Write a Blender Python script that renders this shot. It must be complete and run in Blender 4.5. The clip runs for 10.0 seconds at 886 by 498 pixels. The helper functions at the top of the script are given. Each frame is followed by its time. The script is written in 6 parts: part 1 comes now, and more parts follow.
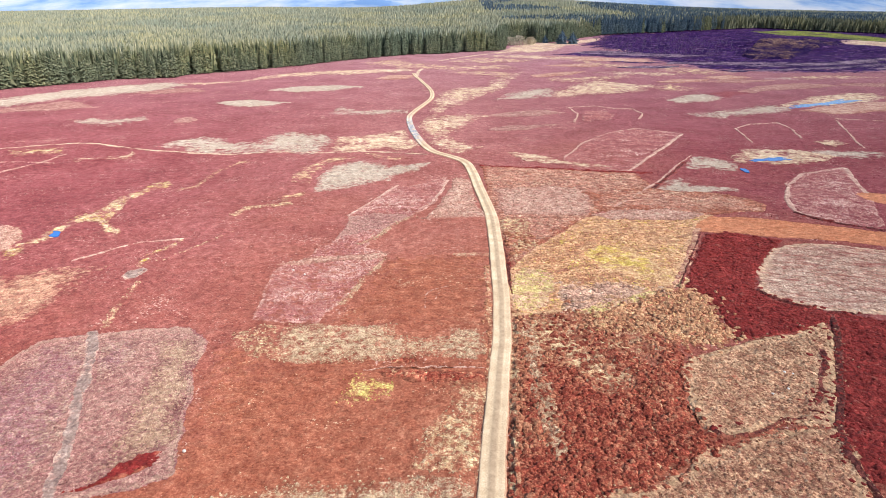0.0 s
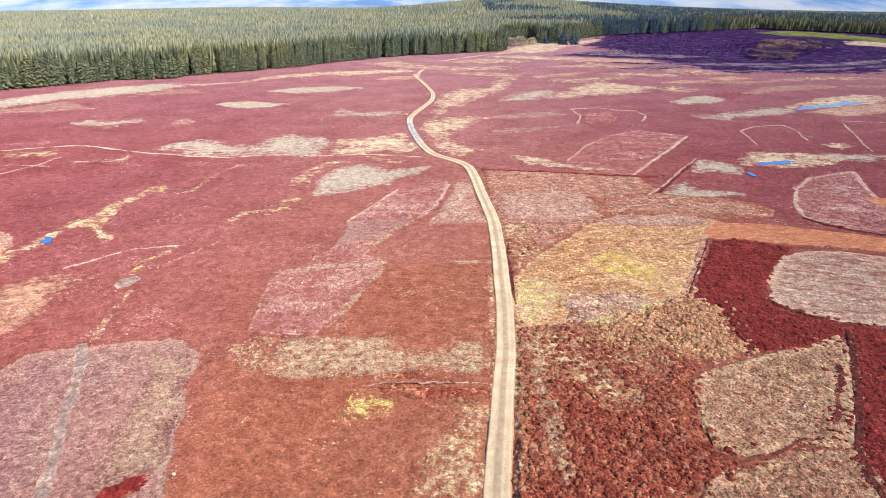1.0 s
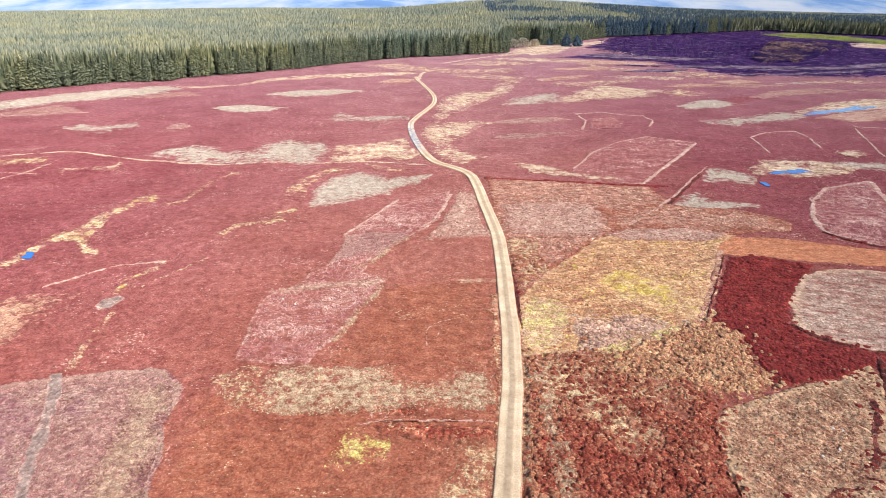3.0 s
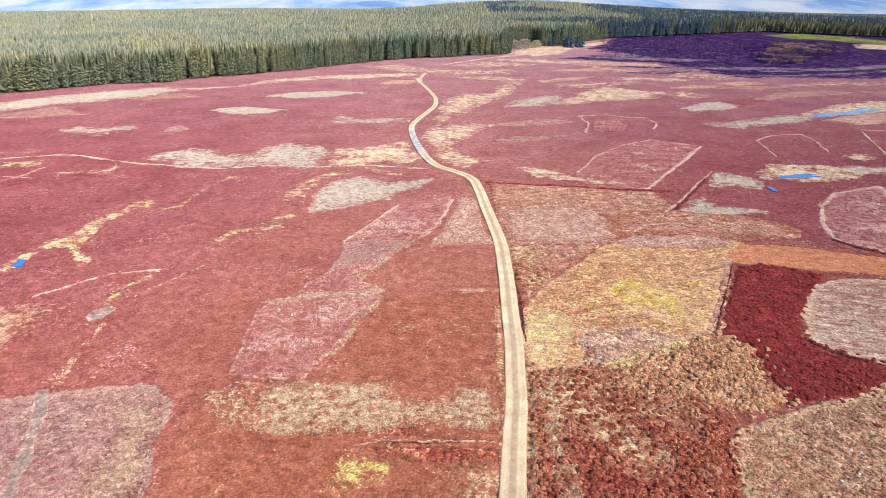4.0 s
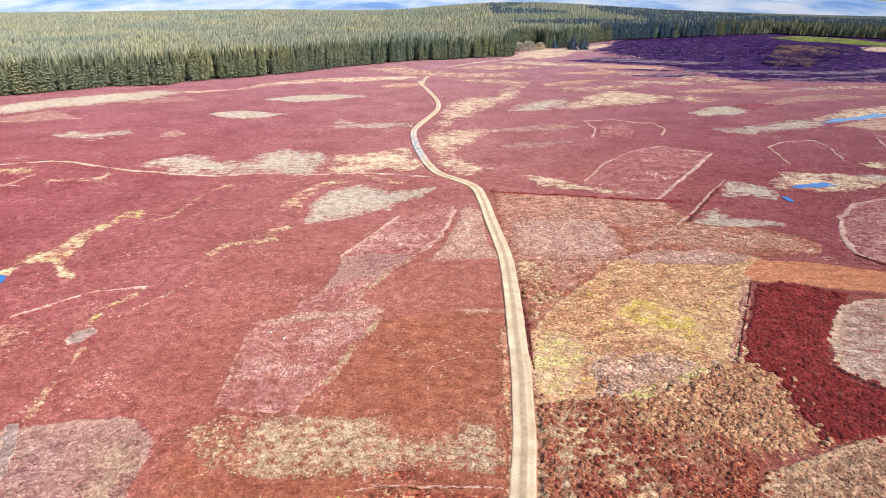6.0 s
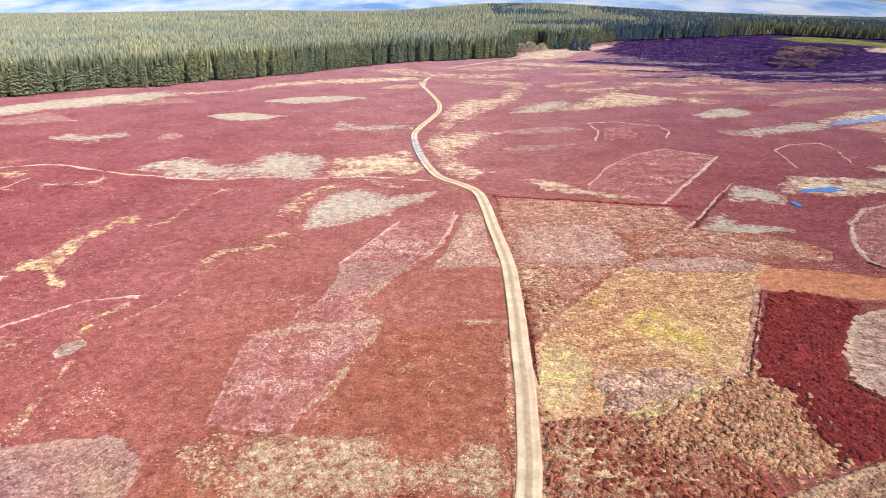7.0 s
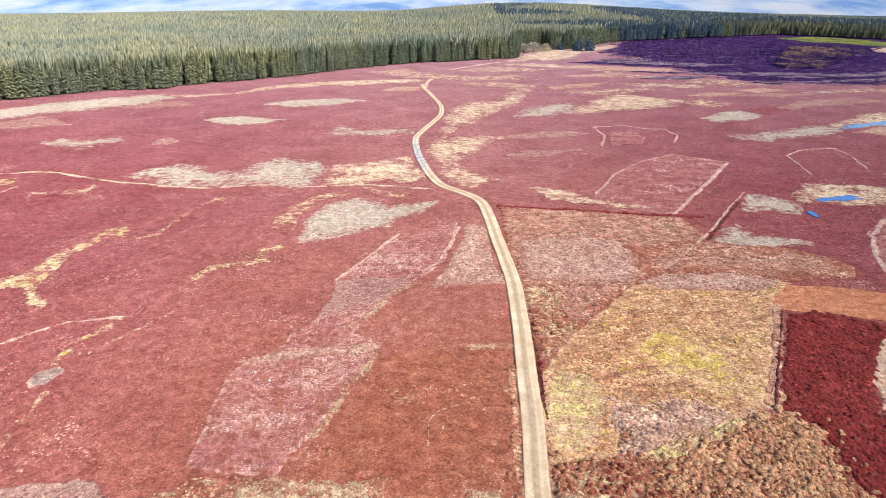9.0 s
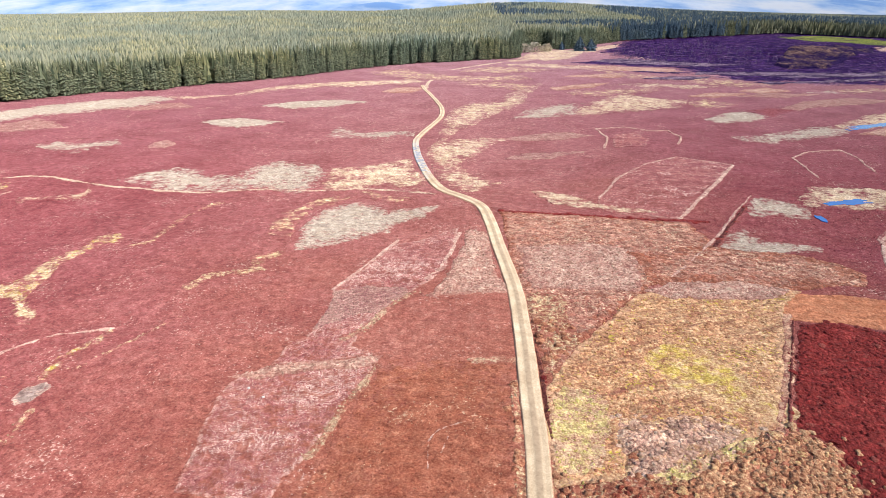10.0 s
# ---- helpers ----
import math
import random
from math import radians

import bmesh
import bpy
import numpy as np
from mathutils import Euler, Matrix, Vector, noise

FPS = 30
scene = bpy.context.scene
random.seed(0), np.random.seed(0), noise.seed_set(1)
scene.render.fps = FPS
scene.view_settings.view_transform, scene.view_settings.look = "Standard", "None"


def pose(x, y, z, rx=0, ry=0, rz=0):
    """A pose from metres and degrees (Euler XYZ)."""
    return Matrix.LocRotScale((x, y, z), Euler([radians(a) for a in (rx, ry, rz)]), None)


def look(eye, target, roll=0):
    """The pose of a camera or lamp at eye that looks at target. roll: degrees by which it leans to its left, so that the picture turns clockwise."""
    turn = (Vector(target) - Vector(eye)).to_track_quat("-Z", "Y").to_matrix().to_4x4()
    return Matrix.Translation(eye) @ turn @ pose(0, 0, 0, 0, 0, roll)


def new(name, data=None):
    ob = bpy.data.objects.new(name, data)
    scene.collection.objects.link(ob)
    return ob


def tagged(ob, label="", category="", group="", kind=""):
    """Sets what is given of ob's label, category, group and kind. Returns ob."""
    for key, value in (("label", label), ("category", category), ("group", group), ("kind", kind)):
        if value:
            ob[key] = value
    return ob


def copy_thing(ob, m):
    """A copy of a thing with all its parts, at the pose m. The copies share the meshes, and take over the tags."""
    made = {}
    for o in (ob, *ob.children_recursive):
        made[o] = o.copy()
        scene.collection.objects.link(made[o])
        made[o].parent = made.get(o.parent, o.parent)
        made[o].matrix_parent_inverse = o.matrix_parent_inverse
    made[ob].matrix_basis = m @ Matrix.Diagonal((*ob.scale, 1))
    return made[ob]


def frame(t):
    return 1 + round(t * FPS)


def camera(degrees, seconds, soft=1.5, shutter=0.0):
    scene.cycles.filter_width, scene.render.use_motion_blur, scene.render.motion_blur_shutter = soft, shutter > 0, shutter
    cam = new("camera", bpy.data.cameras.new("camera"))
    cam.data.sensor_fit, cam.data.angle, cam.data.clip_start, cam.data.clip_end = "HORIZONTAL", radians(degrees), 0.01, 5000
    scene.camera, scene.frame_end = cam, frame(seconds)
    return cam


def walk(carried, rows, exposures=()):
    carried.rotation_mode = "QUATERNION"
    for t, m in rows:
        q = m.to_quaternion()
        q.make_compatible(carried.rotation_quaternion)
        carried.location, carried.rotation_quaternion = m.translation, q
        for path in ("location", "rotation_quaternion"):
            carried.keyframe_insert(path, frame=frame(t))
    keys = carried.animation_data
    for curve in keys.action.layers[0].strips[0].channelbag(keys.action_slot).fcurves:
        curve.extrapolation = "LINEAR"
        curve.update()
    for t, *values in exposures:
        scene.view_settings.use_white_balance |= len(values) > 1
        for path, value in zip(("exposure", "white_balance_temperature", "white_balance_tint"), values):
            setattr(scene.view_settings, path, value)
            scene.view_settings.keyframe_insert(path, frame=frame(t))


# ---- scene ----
cam = camera(70.0, 10.0, soft=0.85)
# seconds, x, y, z, yaw, pitch, roll
ROWS = [
    (0.0, 0.00, 0.00, 48.00, 0.000, -21.821, 0.323),
    (0.5, -0.11, 1.77, 48.06, 0.014, -21.823, 0.338),
    (1.0, -0.21, 3.58, 48.13, 0.030, -21.810, 0.354),
    (1.5, -0.27, 5.42, 48.23, 0.061, -21.794, 0.381),
    (2.0, -0.30, 7.30, 48.35, 0.082, -21.774, 0.405),
    (2.5, -0.32, 9.15, 48.47, 0.114, -21.773, 0.430),
    (4.0, -0.38, 14.48, 48.81, 0.259, -21.730, 0.489),
    (4.5, -0.41, 16.23, 48.89, 0.318, -21.710, 0.506),
    (5.0, -0.40, 17.98, 48.97, 0.372, -21.674, 0.523),
    (5.5, -0.41, 19.72, 49.02, 0.439, -21.651, 0.539),
    (7.0, -0.50, 25.08, 49.07, 0.595, -21.568, 0.539),
    (7.5, -0.51, 26.84, 49.19, 0.656, -21.566, 0.538),
    (8.0, -0.50, 28.59, 49.33, 0.720, -21.573, 0.525),
    (8.5, -0.46, 30.36, 49.48, 0.779, -21.591, 0.497),
    (9.0, -0.41, 32.10, 49.63, 0.842, -21.612, 0.452),
    (9.5, -0.34, 33.85, 49.78, 0.892, -21.637, 0.397),
    (10.0, -0.32, 35.59, 49.94, 0.956, -21.652, 0.331),
]
walk(cam, [(t, pose(x, y, z, 90 + pitch, 0, yaw) @ pose(0, 0, 0, 0, 0, roll)) for t, x, y, z, yaw, pitch, roll in ROWS])
scene.view_settings.exposure = 0.40

# ---- light ----
SUN_EL, SUN_AZ = 42.0, 126.0          # degrees; azimuth clockwise from +y
world = bpy.data.worlds.new("sky")
scene.world = world
world.use_nodes = True
wn = world.node_tree.nodes
sky_tex = wn.new("ShaderNodeTexSky")
sky_tex.sky_type = "NISHITA"
sky_tex.sun_disc = False
sky_tex.sun_elevation = radians(SUN_EL)
sky_tex.sun_rotation = radians(SUN_AZ)
sky_tex.air_density, sky_tex.dust_density, sky_tex.ozone_density = 1.0, 1.5, 1.0
wn["Background"].inputs["Strength"].default_value = 0.14
world.node_tree.links.new(sky_tex.outputs[0], wn["Background"].inputs["Color"])
sun_data = bpy.data.lights.new("sun", "SUN")
sun_data.energy, sun_data.angle, sun_data.color = 4.4, radians(0.5), (1.0, 0.965, 0.92)
sun_to = Vector((math.sin(radians(SUN_AZ)) * math.cos(radians(SUN_EL)), math.cos(radians(SUN_AZ)) * math.cos(radians(SUN_EL)), math.sin(radians(SUN_EL))))
new("sun", sun_data).matrix_world = look(sun_to * 900, (0, 0, 0))


# pool shores in plan
POOLS = [
    [(-83.75, 125.5), (-84.5, 128.5), (-82.75, 128.75), (-81.5, 127.25), (-81.75, 125)],
    [(96.5, 197.25), (103.25, 200.25), (109.75, 201.25), (113.5, 199), (107.25, 196.25), (100, 195.25), (96.25, 194.75)],
    [(90, 188.25), (92, 187), (90.75, 182.25), (89.25, 183.25)],
    [(160, 305), (175, 312), (190, 319), (205, 330), (211, 325), (191, 312), (177, 305), (161, 300)],
]


# ---- noise and plan helpers ----
TABLE = np.random.RandomState(7).rand(256, 256)


def vnoise(x, y, size, seed=0):
    """Smooth value noise 0..1 with features about size metres across."""
    u, v = np.asarray(x) / size + 17.3 * seed, np.asarray(y) / size + 9.1 * seed
    i, j = np.floor(u).astype(int), np.floor(v).astype(int)
    a, b = u - i, v - j
    a, b = a * a * (3 - 2 * a), b * b * (3 - 2 * b)
    t = lambda p, q: TABLE[p % 256, q % 256]
    return (t(i, j) * (1 - a) + t(i + 1, j) * a) * (1 - b) + (t(i, j + 1) * (1 - a) + t(i + 1, j + 1) * a) * b


def fbm(x, y, size, seed=0):
    return (vnoise(x, y, size, seed) * 0.55 + vnoise(x, y, size * 0.45, seed + 1) * 0.3 + vnoise(x, y, size * 0.2, seed + 2) * 0.15)


def smooth(a, b, x):
    t = np.clip((x - a) / (b - a), 0, 1)
    return t * t * (3 - 2 * t)


def lie(x, y):
    """The lie of the land: a nearly level moor, a low wooded rise, and a fall to the valley beyond."""
    x, y = np.asarray(x, float), np.asarray(y, float)
    z = (fbm(x, y, 70, 3) - 0.5) * 0.8 * smooth(20, 60, np.abs(y - 20) + 20)
    z = z + (fbm(x, y, 15, 13) - 0.5) * 0.8 * smooth(20, 45, y) * smooth(700, 450, y)
    z = z + HILL * np.exp(-((x - 150) / 560) ** 2 - ((y - 1250) / 380) ** 2)
    z = z + 10.0 * np.exp(-((x - 130) / 190) ** 2 - ((y - 1230) / 230) ** 2) - 6.0 * np.exp(-((x + 170) / 150) ** 2 - ((y - 1250) / 300) ** 2)
    z = z + 7.0 * np.exp(-((x - 330) / 55) ** 2 - ((y - 660) / 30) ** 2)
    z = z - 95 * smooth(1450, 2300, y) - 8 * smooth(400, 1100, -x) * smooth(500, 1400, y)
    return z


HILL = 15.0


def height(x, y):
    """The lie of the land, levelled round the pools."""
    x, y = np.asarray(x, float), np.asarray(y, float)
    z = lie(x, y)
    for shore in POOLS:
        p = np.array(shore)
        near = (x > p[:, 0].min() - 9) & (x < p[:, 0].max() + 9) & (y > p[:, 1].min() - 9) & (y < p[:, 1].max() + 9)
        if np.any(near):
            w = np.where(near, smooth(-8, -1, signed(x, y, shore)), 0) if np.ndim(x) == 0 else np.zeros(x.shape)
            if np.ndim(x):
                w[near] = smooth(-8, -1, signed(x[near], y[near], shore))
            z = z * (1 - w) + float(lie(*p.mean(0))) * w
    return z


def dry(x, y):
    """0 over the pools, 1 a little way from their shores."""
    out = np.ones(np.shape(x))
    for shore in POOLS:
        p = np.array(shore)
        near = (x > p[:, 0].min() - 3) & (x < p[:, 0].max() + 3) & (y > p[:, 1].min() - 3) & (y < p[:, 1].max() + 3)
        if near.any():
            out[near] = np.minimum(out[near], smooth(-0.2, -1.8, signed(x[near], y[near], shore)))
    return out


def signed(px, py, pts, closed=True):
    """Distance to an outline in plan, positive inside (or, open, minus the distance to the line)."""
    px, py = np.asarray(px, float), np.asarray(py, float)
    d = np.full(px.shape, 1e9)
    inside = np.zeros(px.shape, bool)
    n = len(pts)
    for k in range(n if closed else n - 1):
        (ax, ay), (bx, by) = pts[k], pts[(k + 1) % n]
        ex, ey = bx - ax, by - ay
        t = np.clip(((px - ax) * ex + (py - ay) * ey) / (ex * ex + ey * ey + 1e-9), 0, 1)
        d = np.minimum(d, (px - ax - t * ex) ** 2 + (py - ay - t * ey) ** 2)
        if closed and ay != by:
            cross = ((ay > py) != (by > py)) & (px < ex * (py - ay) / (by - ay) + ax)
            inside ^= cross
    d = np.sqrt(d)
    return np.where(inside, d, -d) if closed else -d


def mesh_of(name, verts, faces, mat=None, shade=True, attrs=()):
    """A mesh from arrays: verts (n, 3), faces (m, 3 or 4)."""
    verts, faces = np.asarray(verts, np.float32), np.asarray(faces, np.int32)
    me = bpy.data.meshes.new(name)
    k = faces.shape[1]
    me.vertices.add(len(verts))
    me.vertices.foreach_set("co", verts.ravel())
    me.loops.add(faces.size)
    me.loops.foreach_set("vertex_index", faces.ravel())
    me.polygons.add(len(faces))
    me.polygons.foreach_set("loop_start", np.arange(0, faces.size, k, dtype=np.int32))
    me.polygons.foreach_set("use_smooth", np.full(len(faces), shade))
    for key, values in attrs:
        at = me.attributes.new(key, "FLOAT", "POINT")
        at.data.foreach_set("value", np.asarray(values, np.float32))
    me.update(calc_edges=True)
    if mat:
        me.materials.append(mat)
    return me


# ---- materials ----
def mat_base(name, rough=0.9):
    m = bpy.data.materials.new(name)
    m.use_nodes = True
    b = m.node_tree.nodes["Principled BSDF"]
    b.inputs["Roughness"].default_value = rough
    b.inputs["Specular IOR Level"].default_value = 0.15
    b.inputs["Diffuse Roughness"].default_value = 1.0
    return m, m.node_tree.nodes, m.node_tree.links, b


def noise_node(n, l, vec, scale, detail=3.0, rough=0.6):
    t = n.new("ShaderNodeTexNoise")
    t.inputs["Scale"].default_value, t.inputs["Detail"].default_value, t.inputs["Roughness"].default_value = scale, detail, rough
    l.new(vec, t.inputs["Vector"])
    return t.outputs["Fac"]


def ramp_node(n, l, fac, stops, interp="LINEAR"):
    r = n.new("ShaderNodeValToRGB")
    r.color_ramp.interpolation = interp
    els = r.color_ramp.elements
    while len(els) < len(stops):
        els.new(0.5)
    for e, (p, c) in zip(els, stops):
        e.position, e.color = p, (*c, 1)
    l.new(fac, r.inputs["Fac"])
    return r.outputs["Color"]


def mix_node(n, l, fac, a, b, blend="MIX"):
    m = n.new("ShaderNodeMix")
    m.data_type, m.blend_type = "RGBA", blend
    for sock, val in ((m.inputs[0], fac), (m.inputs[6], a), (m.inputs[7], b)):
        if hasattr(val, "links"):
            l.new(val, sock)
        else:
            sock.default_value = val if isinstance(val, float) else (*val, 1)
    return m.outputs[2]


def math_node(n, l, op, a, b=0.0, clamp=False):
    m = n.new("ShaderNodeMath")
    m.operation, m.use_clamp = op, clamp
    for sock, val in ((m.inputs[0], a), (m.inputs[1], b)):
        if hasattr(val, "links"):
            l.new(val, sock)
        else:
            sock.default_value = val
    return m.outputs[0]


def heather_color(n, l, pos, cols, grain=1.0):
    """Plant cover in three tones, mixed at three scales; open moor turns browner towards the south-east and haze-purple
    with distance.
    """
    big = noise_node(n, l, pos, 0.03, 4)
    mid = noise_node(n, l, pos, 0.5 * grain, 4, 0.7)
    fine = noise_node(n, l, pos, 3.2 * grain, 4, 0.8)
    f = math_node(n, l, "ADD", math_node(n, l, "MULTIPLY", mid, 0.32), math_node(n, l, "MULTIPLY", fine, 0.56))
    f = math_node(n, l, "ADD", f, math_node(n, l, "MULTIPLY", big, 0.12))
    wide = 0.125 if cols in (MOOR, BROWN, DARK) else 0.075
    tones = lambda c: ramp_node(n, l, f, ((0.5 - wide, c[0]), (0.5, c[1]), (0.5 + wide, c[2])))
    col = tones(cols)
    if cols is MOOR:
        sep = n.new("ShaderNodeSeparateXYZ")
        l.new(pos, sep.inputs[0])
        t = math_node(n, l, "ADD", sep.outputs[1], math_node(n, l, "MULTIPLY", sep.outputs[0], -0.65))
        t = math_node(n, l, "ADD", t, math_node(n, l, "MULTIPLY", big, 90.0))
        t = ramp_node(n, l, math_node(n, l, "DIVIDE", t, 400.0), ((0.30, (0, 0, 0)), (0.62, (1, 1, 1))))
        col = mix_node(n, l, t, tones(BROWN), col)
        # distance haze painted into the moor: paler purple further off
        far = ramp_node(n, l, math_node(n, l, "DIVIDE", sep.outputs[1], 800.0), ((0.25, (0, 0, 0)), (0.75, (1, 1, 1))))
        w = math_node(n, l, "ADD", sep.outputs[0], math_node(n, l, "MULTIPLY", big, 120.0))
        w = ramp_node(n, l, math_node(n, l, "DIVIDE", w, 300.0), ((0.25, (0, 0, 0)), (0.52, (1, 1, 1))))
        col = mix_node(n, l, w, col, tones(WINE))
        # lens fall-off put into the colour: the moor darkens to the left
        v = math_node(n, l, "ADD", math_node(n, l, "MULTIPLY", sep.outputs[0], -1.0), math_node(n, l, "MULTIPLY", big, 90.0))
        v = ramp_node(n, l, math_node(n, l, "DIVIDE", v, 300.0), ((0.20, (0, 0, 0)), (0.46, (0.72, 0.72, 0.72))))
        col = mix_node(n, l, v, col, tones(WINE))
        col = mix_node(n, l, far, col, tones(HAZE_PURPLE))
        age = noise_node(n, l, pos, 0.055, 5, 0.6)
        col = mix_node(n, l, 1.0, col, ramp_node(n, l, age, ((0.36, (0.86, 0.80, 0.80)), (0.5, (1.0, 1.0, 1.0)), (0.64, (1.07, 1.12, 1.12)))), "MULTIPLY")
    lump = noise_node(n, l, pos, 2.1, 4, 0.7)
    col = mix_node(n, l, 1.0, col, ramp_node(n, l, lump, ((0.34, (0.74, 0.70, 0.70)), (0.48, (1.0, 1.0, 1.0)), (0.66, (1.13, 1.16, 1.16)))), "MULTIPLY")
    return col, fine, mid


HAZE_PURPLE = ((0.160, 0.066, 0.088), (0.262, 0.122, 0.145), (0.375, 0.205, 0.222))
WINE = ((0.108, 0.017, 0.023), (0.186, 0.039, 0.047), (0.290, 0.092, 0.094))
BROWN = ((0.152, 0.036, 0.020), (0.262, 0.085, 0.050), (0.388, 0.168, 0.104))
MOOR = ((0.145, 0.033, 0.033), (0.252, 0.086, 0.080), (0.370, 0.165, 0.148))


def plants(name, cols, grain=1.0, flecks=None, fleck_cover=0.0, streak=None, rim=None, rim_width=1.5, soft=1.2, cover=1.0, under=MOOR, gloss=0.15, bump=0.16, coarse=1.0, lumps=0.18, lump_size=0.8):
    """Ground cover: three tones, optional pale flecks, mown streaks, a bleached rim and an edge that frays into the heather round it.
    cover under 1 leaves patches of the heather beneath; coarse under 1 makes the mottling larger."""
    m, n, l, b = mat_base(name, 0.92)
    b.inputs["Specular IOR Level"].default_value = gloss
    pos = n.new("ShaderNodeNewGeometry").outputs["Position"]
    col, fine, mid = heather_color(n, l, pos, cols, grain * coarse ** 0.6)
    if streak:
        tone, angle, amount = streak
        mp = n.new("ShaderNodeMapping")
        mp.vector_type = "TEXTURE"
        mp.inputs["Rotation"].default_value = (0, 0, radians(angle))
        mp.inputs["Scale"].default_value = (6.0 / min(1.0, coarse * 3), 0.9 / min(1.0, coarse * 3), 1.0)
        l.new(pos, mp.inputs["Vector"])
        s = noise_node(n, l, mp.outputs[0], 1.0, 4, 0.7)
        s = ramp_node(n, l, s, ((0.48, (0, 0, 0)), (0.66, (1, 1, 1))))
        col = mix_node(n, l, math_node(n, l, "MULTIPLY", s, amount), col, tone)
    if flecks:
        v = noise_node(n, l, pos, 1.7 * grain * coarse, 3, 0.8)
        area = noise_node(n, l, pos, 0.09, 3)
        k = math_node(n, l, "ADD", v, math_node(n, l, "MULTIPLY", math_node(n, l, "SUBTRACT", area, 0.5), 0.45))
        k = ramp_node(n, l, k, ((0.66 - fleck_cover * 0.3, (0, 0, 0)), (0.70 - fleck_cover * 0.3, (1, 1, 1))))
        col = mix_node(n, l, k, col, flecks)
    at = n.new("ShaderNodeAttribute")
    at.attribute_name = "edge"
    e = at.outputs["Fac"]
    if rim:
        am = n.new("ShaderNodeAttribute")
        am.attribute_name = "inset"
        r = math_node(n, l, "ADD", am.outputs["Fac"], math_node(n, l, "MULTIPLY", math_node(n, l, "SUBTRACT", mid, 0.5), rim_width * 2.6))
        r = math_node(n, l, "DIVIDE", r, rim_width)
        rr = ramp_node(n, l, r, ((0.45, (0.6, 0.6, 0.6)), (1.1, (0, 0, 0))))
        col = mix_node(n, l, rr, col, rim)
    if cols is not MOOR:
        low, _, _ = heather_color(n, l, pos, under)
        fray = math_node(n, l, "ADD", math_node(n, l, "MULTIPLY", noise_node(n, l, pos, 0.7 * coarse, 6, 0.8), 0.6), math_node(n, l, "MULTIPLY", noise_node(n, l, pos, 0.11 * coarse ** 0.5, 5, 0.7), 0.4))
        g = math_node(n, l, "ADD", math_node(n, l, "DIVIDE", e, soft * 2), math_node(n, l, "MULTIPLY", math_node(n, l, "SUBTRACT", fray, 0.5), 4.5))
        g = math_node(n, l, "MULTIPLY", g, 3.0, True)
        if cover < 1:
            c = noise_node(n, l, pos, 0.32 * coarse, 7, 0.84)
            q = 0.5 + (0.5 - cover) * 0.34
            c = ramp_node(n, l, c, ((q - 0.05, (0, 0, 0)), (q + 0.05, (1, 1, 1))))
            g = math_node(n, l, "MULTIPLY", g, c)
        col = mix_node(n, l, g, low, col)
    l.new(col, b.inputs["Base Color"])
    bm_ = n.new("ShaderNodeBump")
    bm_.inputs["Strength"].default_value, bm_.inputs["Distance"].default_value = 0.9, bump
    l.new(math_node(n, l, "ADD", fine, mid), bm_.inputs["Height"])
    l.new(bm_.outputs[0], b.inputs["Normal"])
    warp = n.new("ShaderNodeVectorMath")
    warp.operation = "MULTIPLY_ADD"
    wob = n.new("ShaderNodeTexNoise")
    wob.inputs["Scale"].default_value = 1.1
    l.new(pos, wob.inputs["Vector"])
    l.new(wob.outputs["Color"], warp.inputs[0])
    warp.inputs[1].default_value = (1.2, 1.2, 0.0)
    l.new(pos, warp.inputs[2])
    vor = n.new("ShaderNodeTexVoronoi")
    vor.inputs["Scale"].default_value = 1.0 / lump_size
    l.new(warp.outputs[0], vor.inputs["Vector"])
    sep_c = n.new("ShaderNodeSeparateColor")
    l.new(vor.outputs["Color"], sep_c.inputs[0])
    sway = min(0.42, 0.10 + 0.55 * lumps)
    plant = ramp_node(n, l, sep_c.outputs[0], ((0.0, (1 - sway,) * 3), (0.8, (1 + 0.6 * sway,) * 3), (1.0, (1 + 1.3 * sway, 1 + 1.6 * sway, 1 + 1.6 * sway))))
    l.new(mix_node(n, l, 1.0, col, plant, "MULTIPLY"), b.inputs["Base Color"])
    tuft = n.new("ShaderNodeBump")
    tuft.inputs["Strength"].default_value, tuft.inputs["Distance"].default_value = 1.0, lumps
    l.new(math_node(n, l, "SUBTRACT", 1.0, vor.outputs["Distance"]), tuft.inputs["Height"])
    l.new(tuft.outputs[0], bm_.inputs["Normal"])
    return m


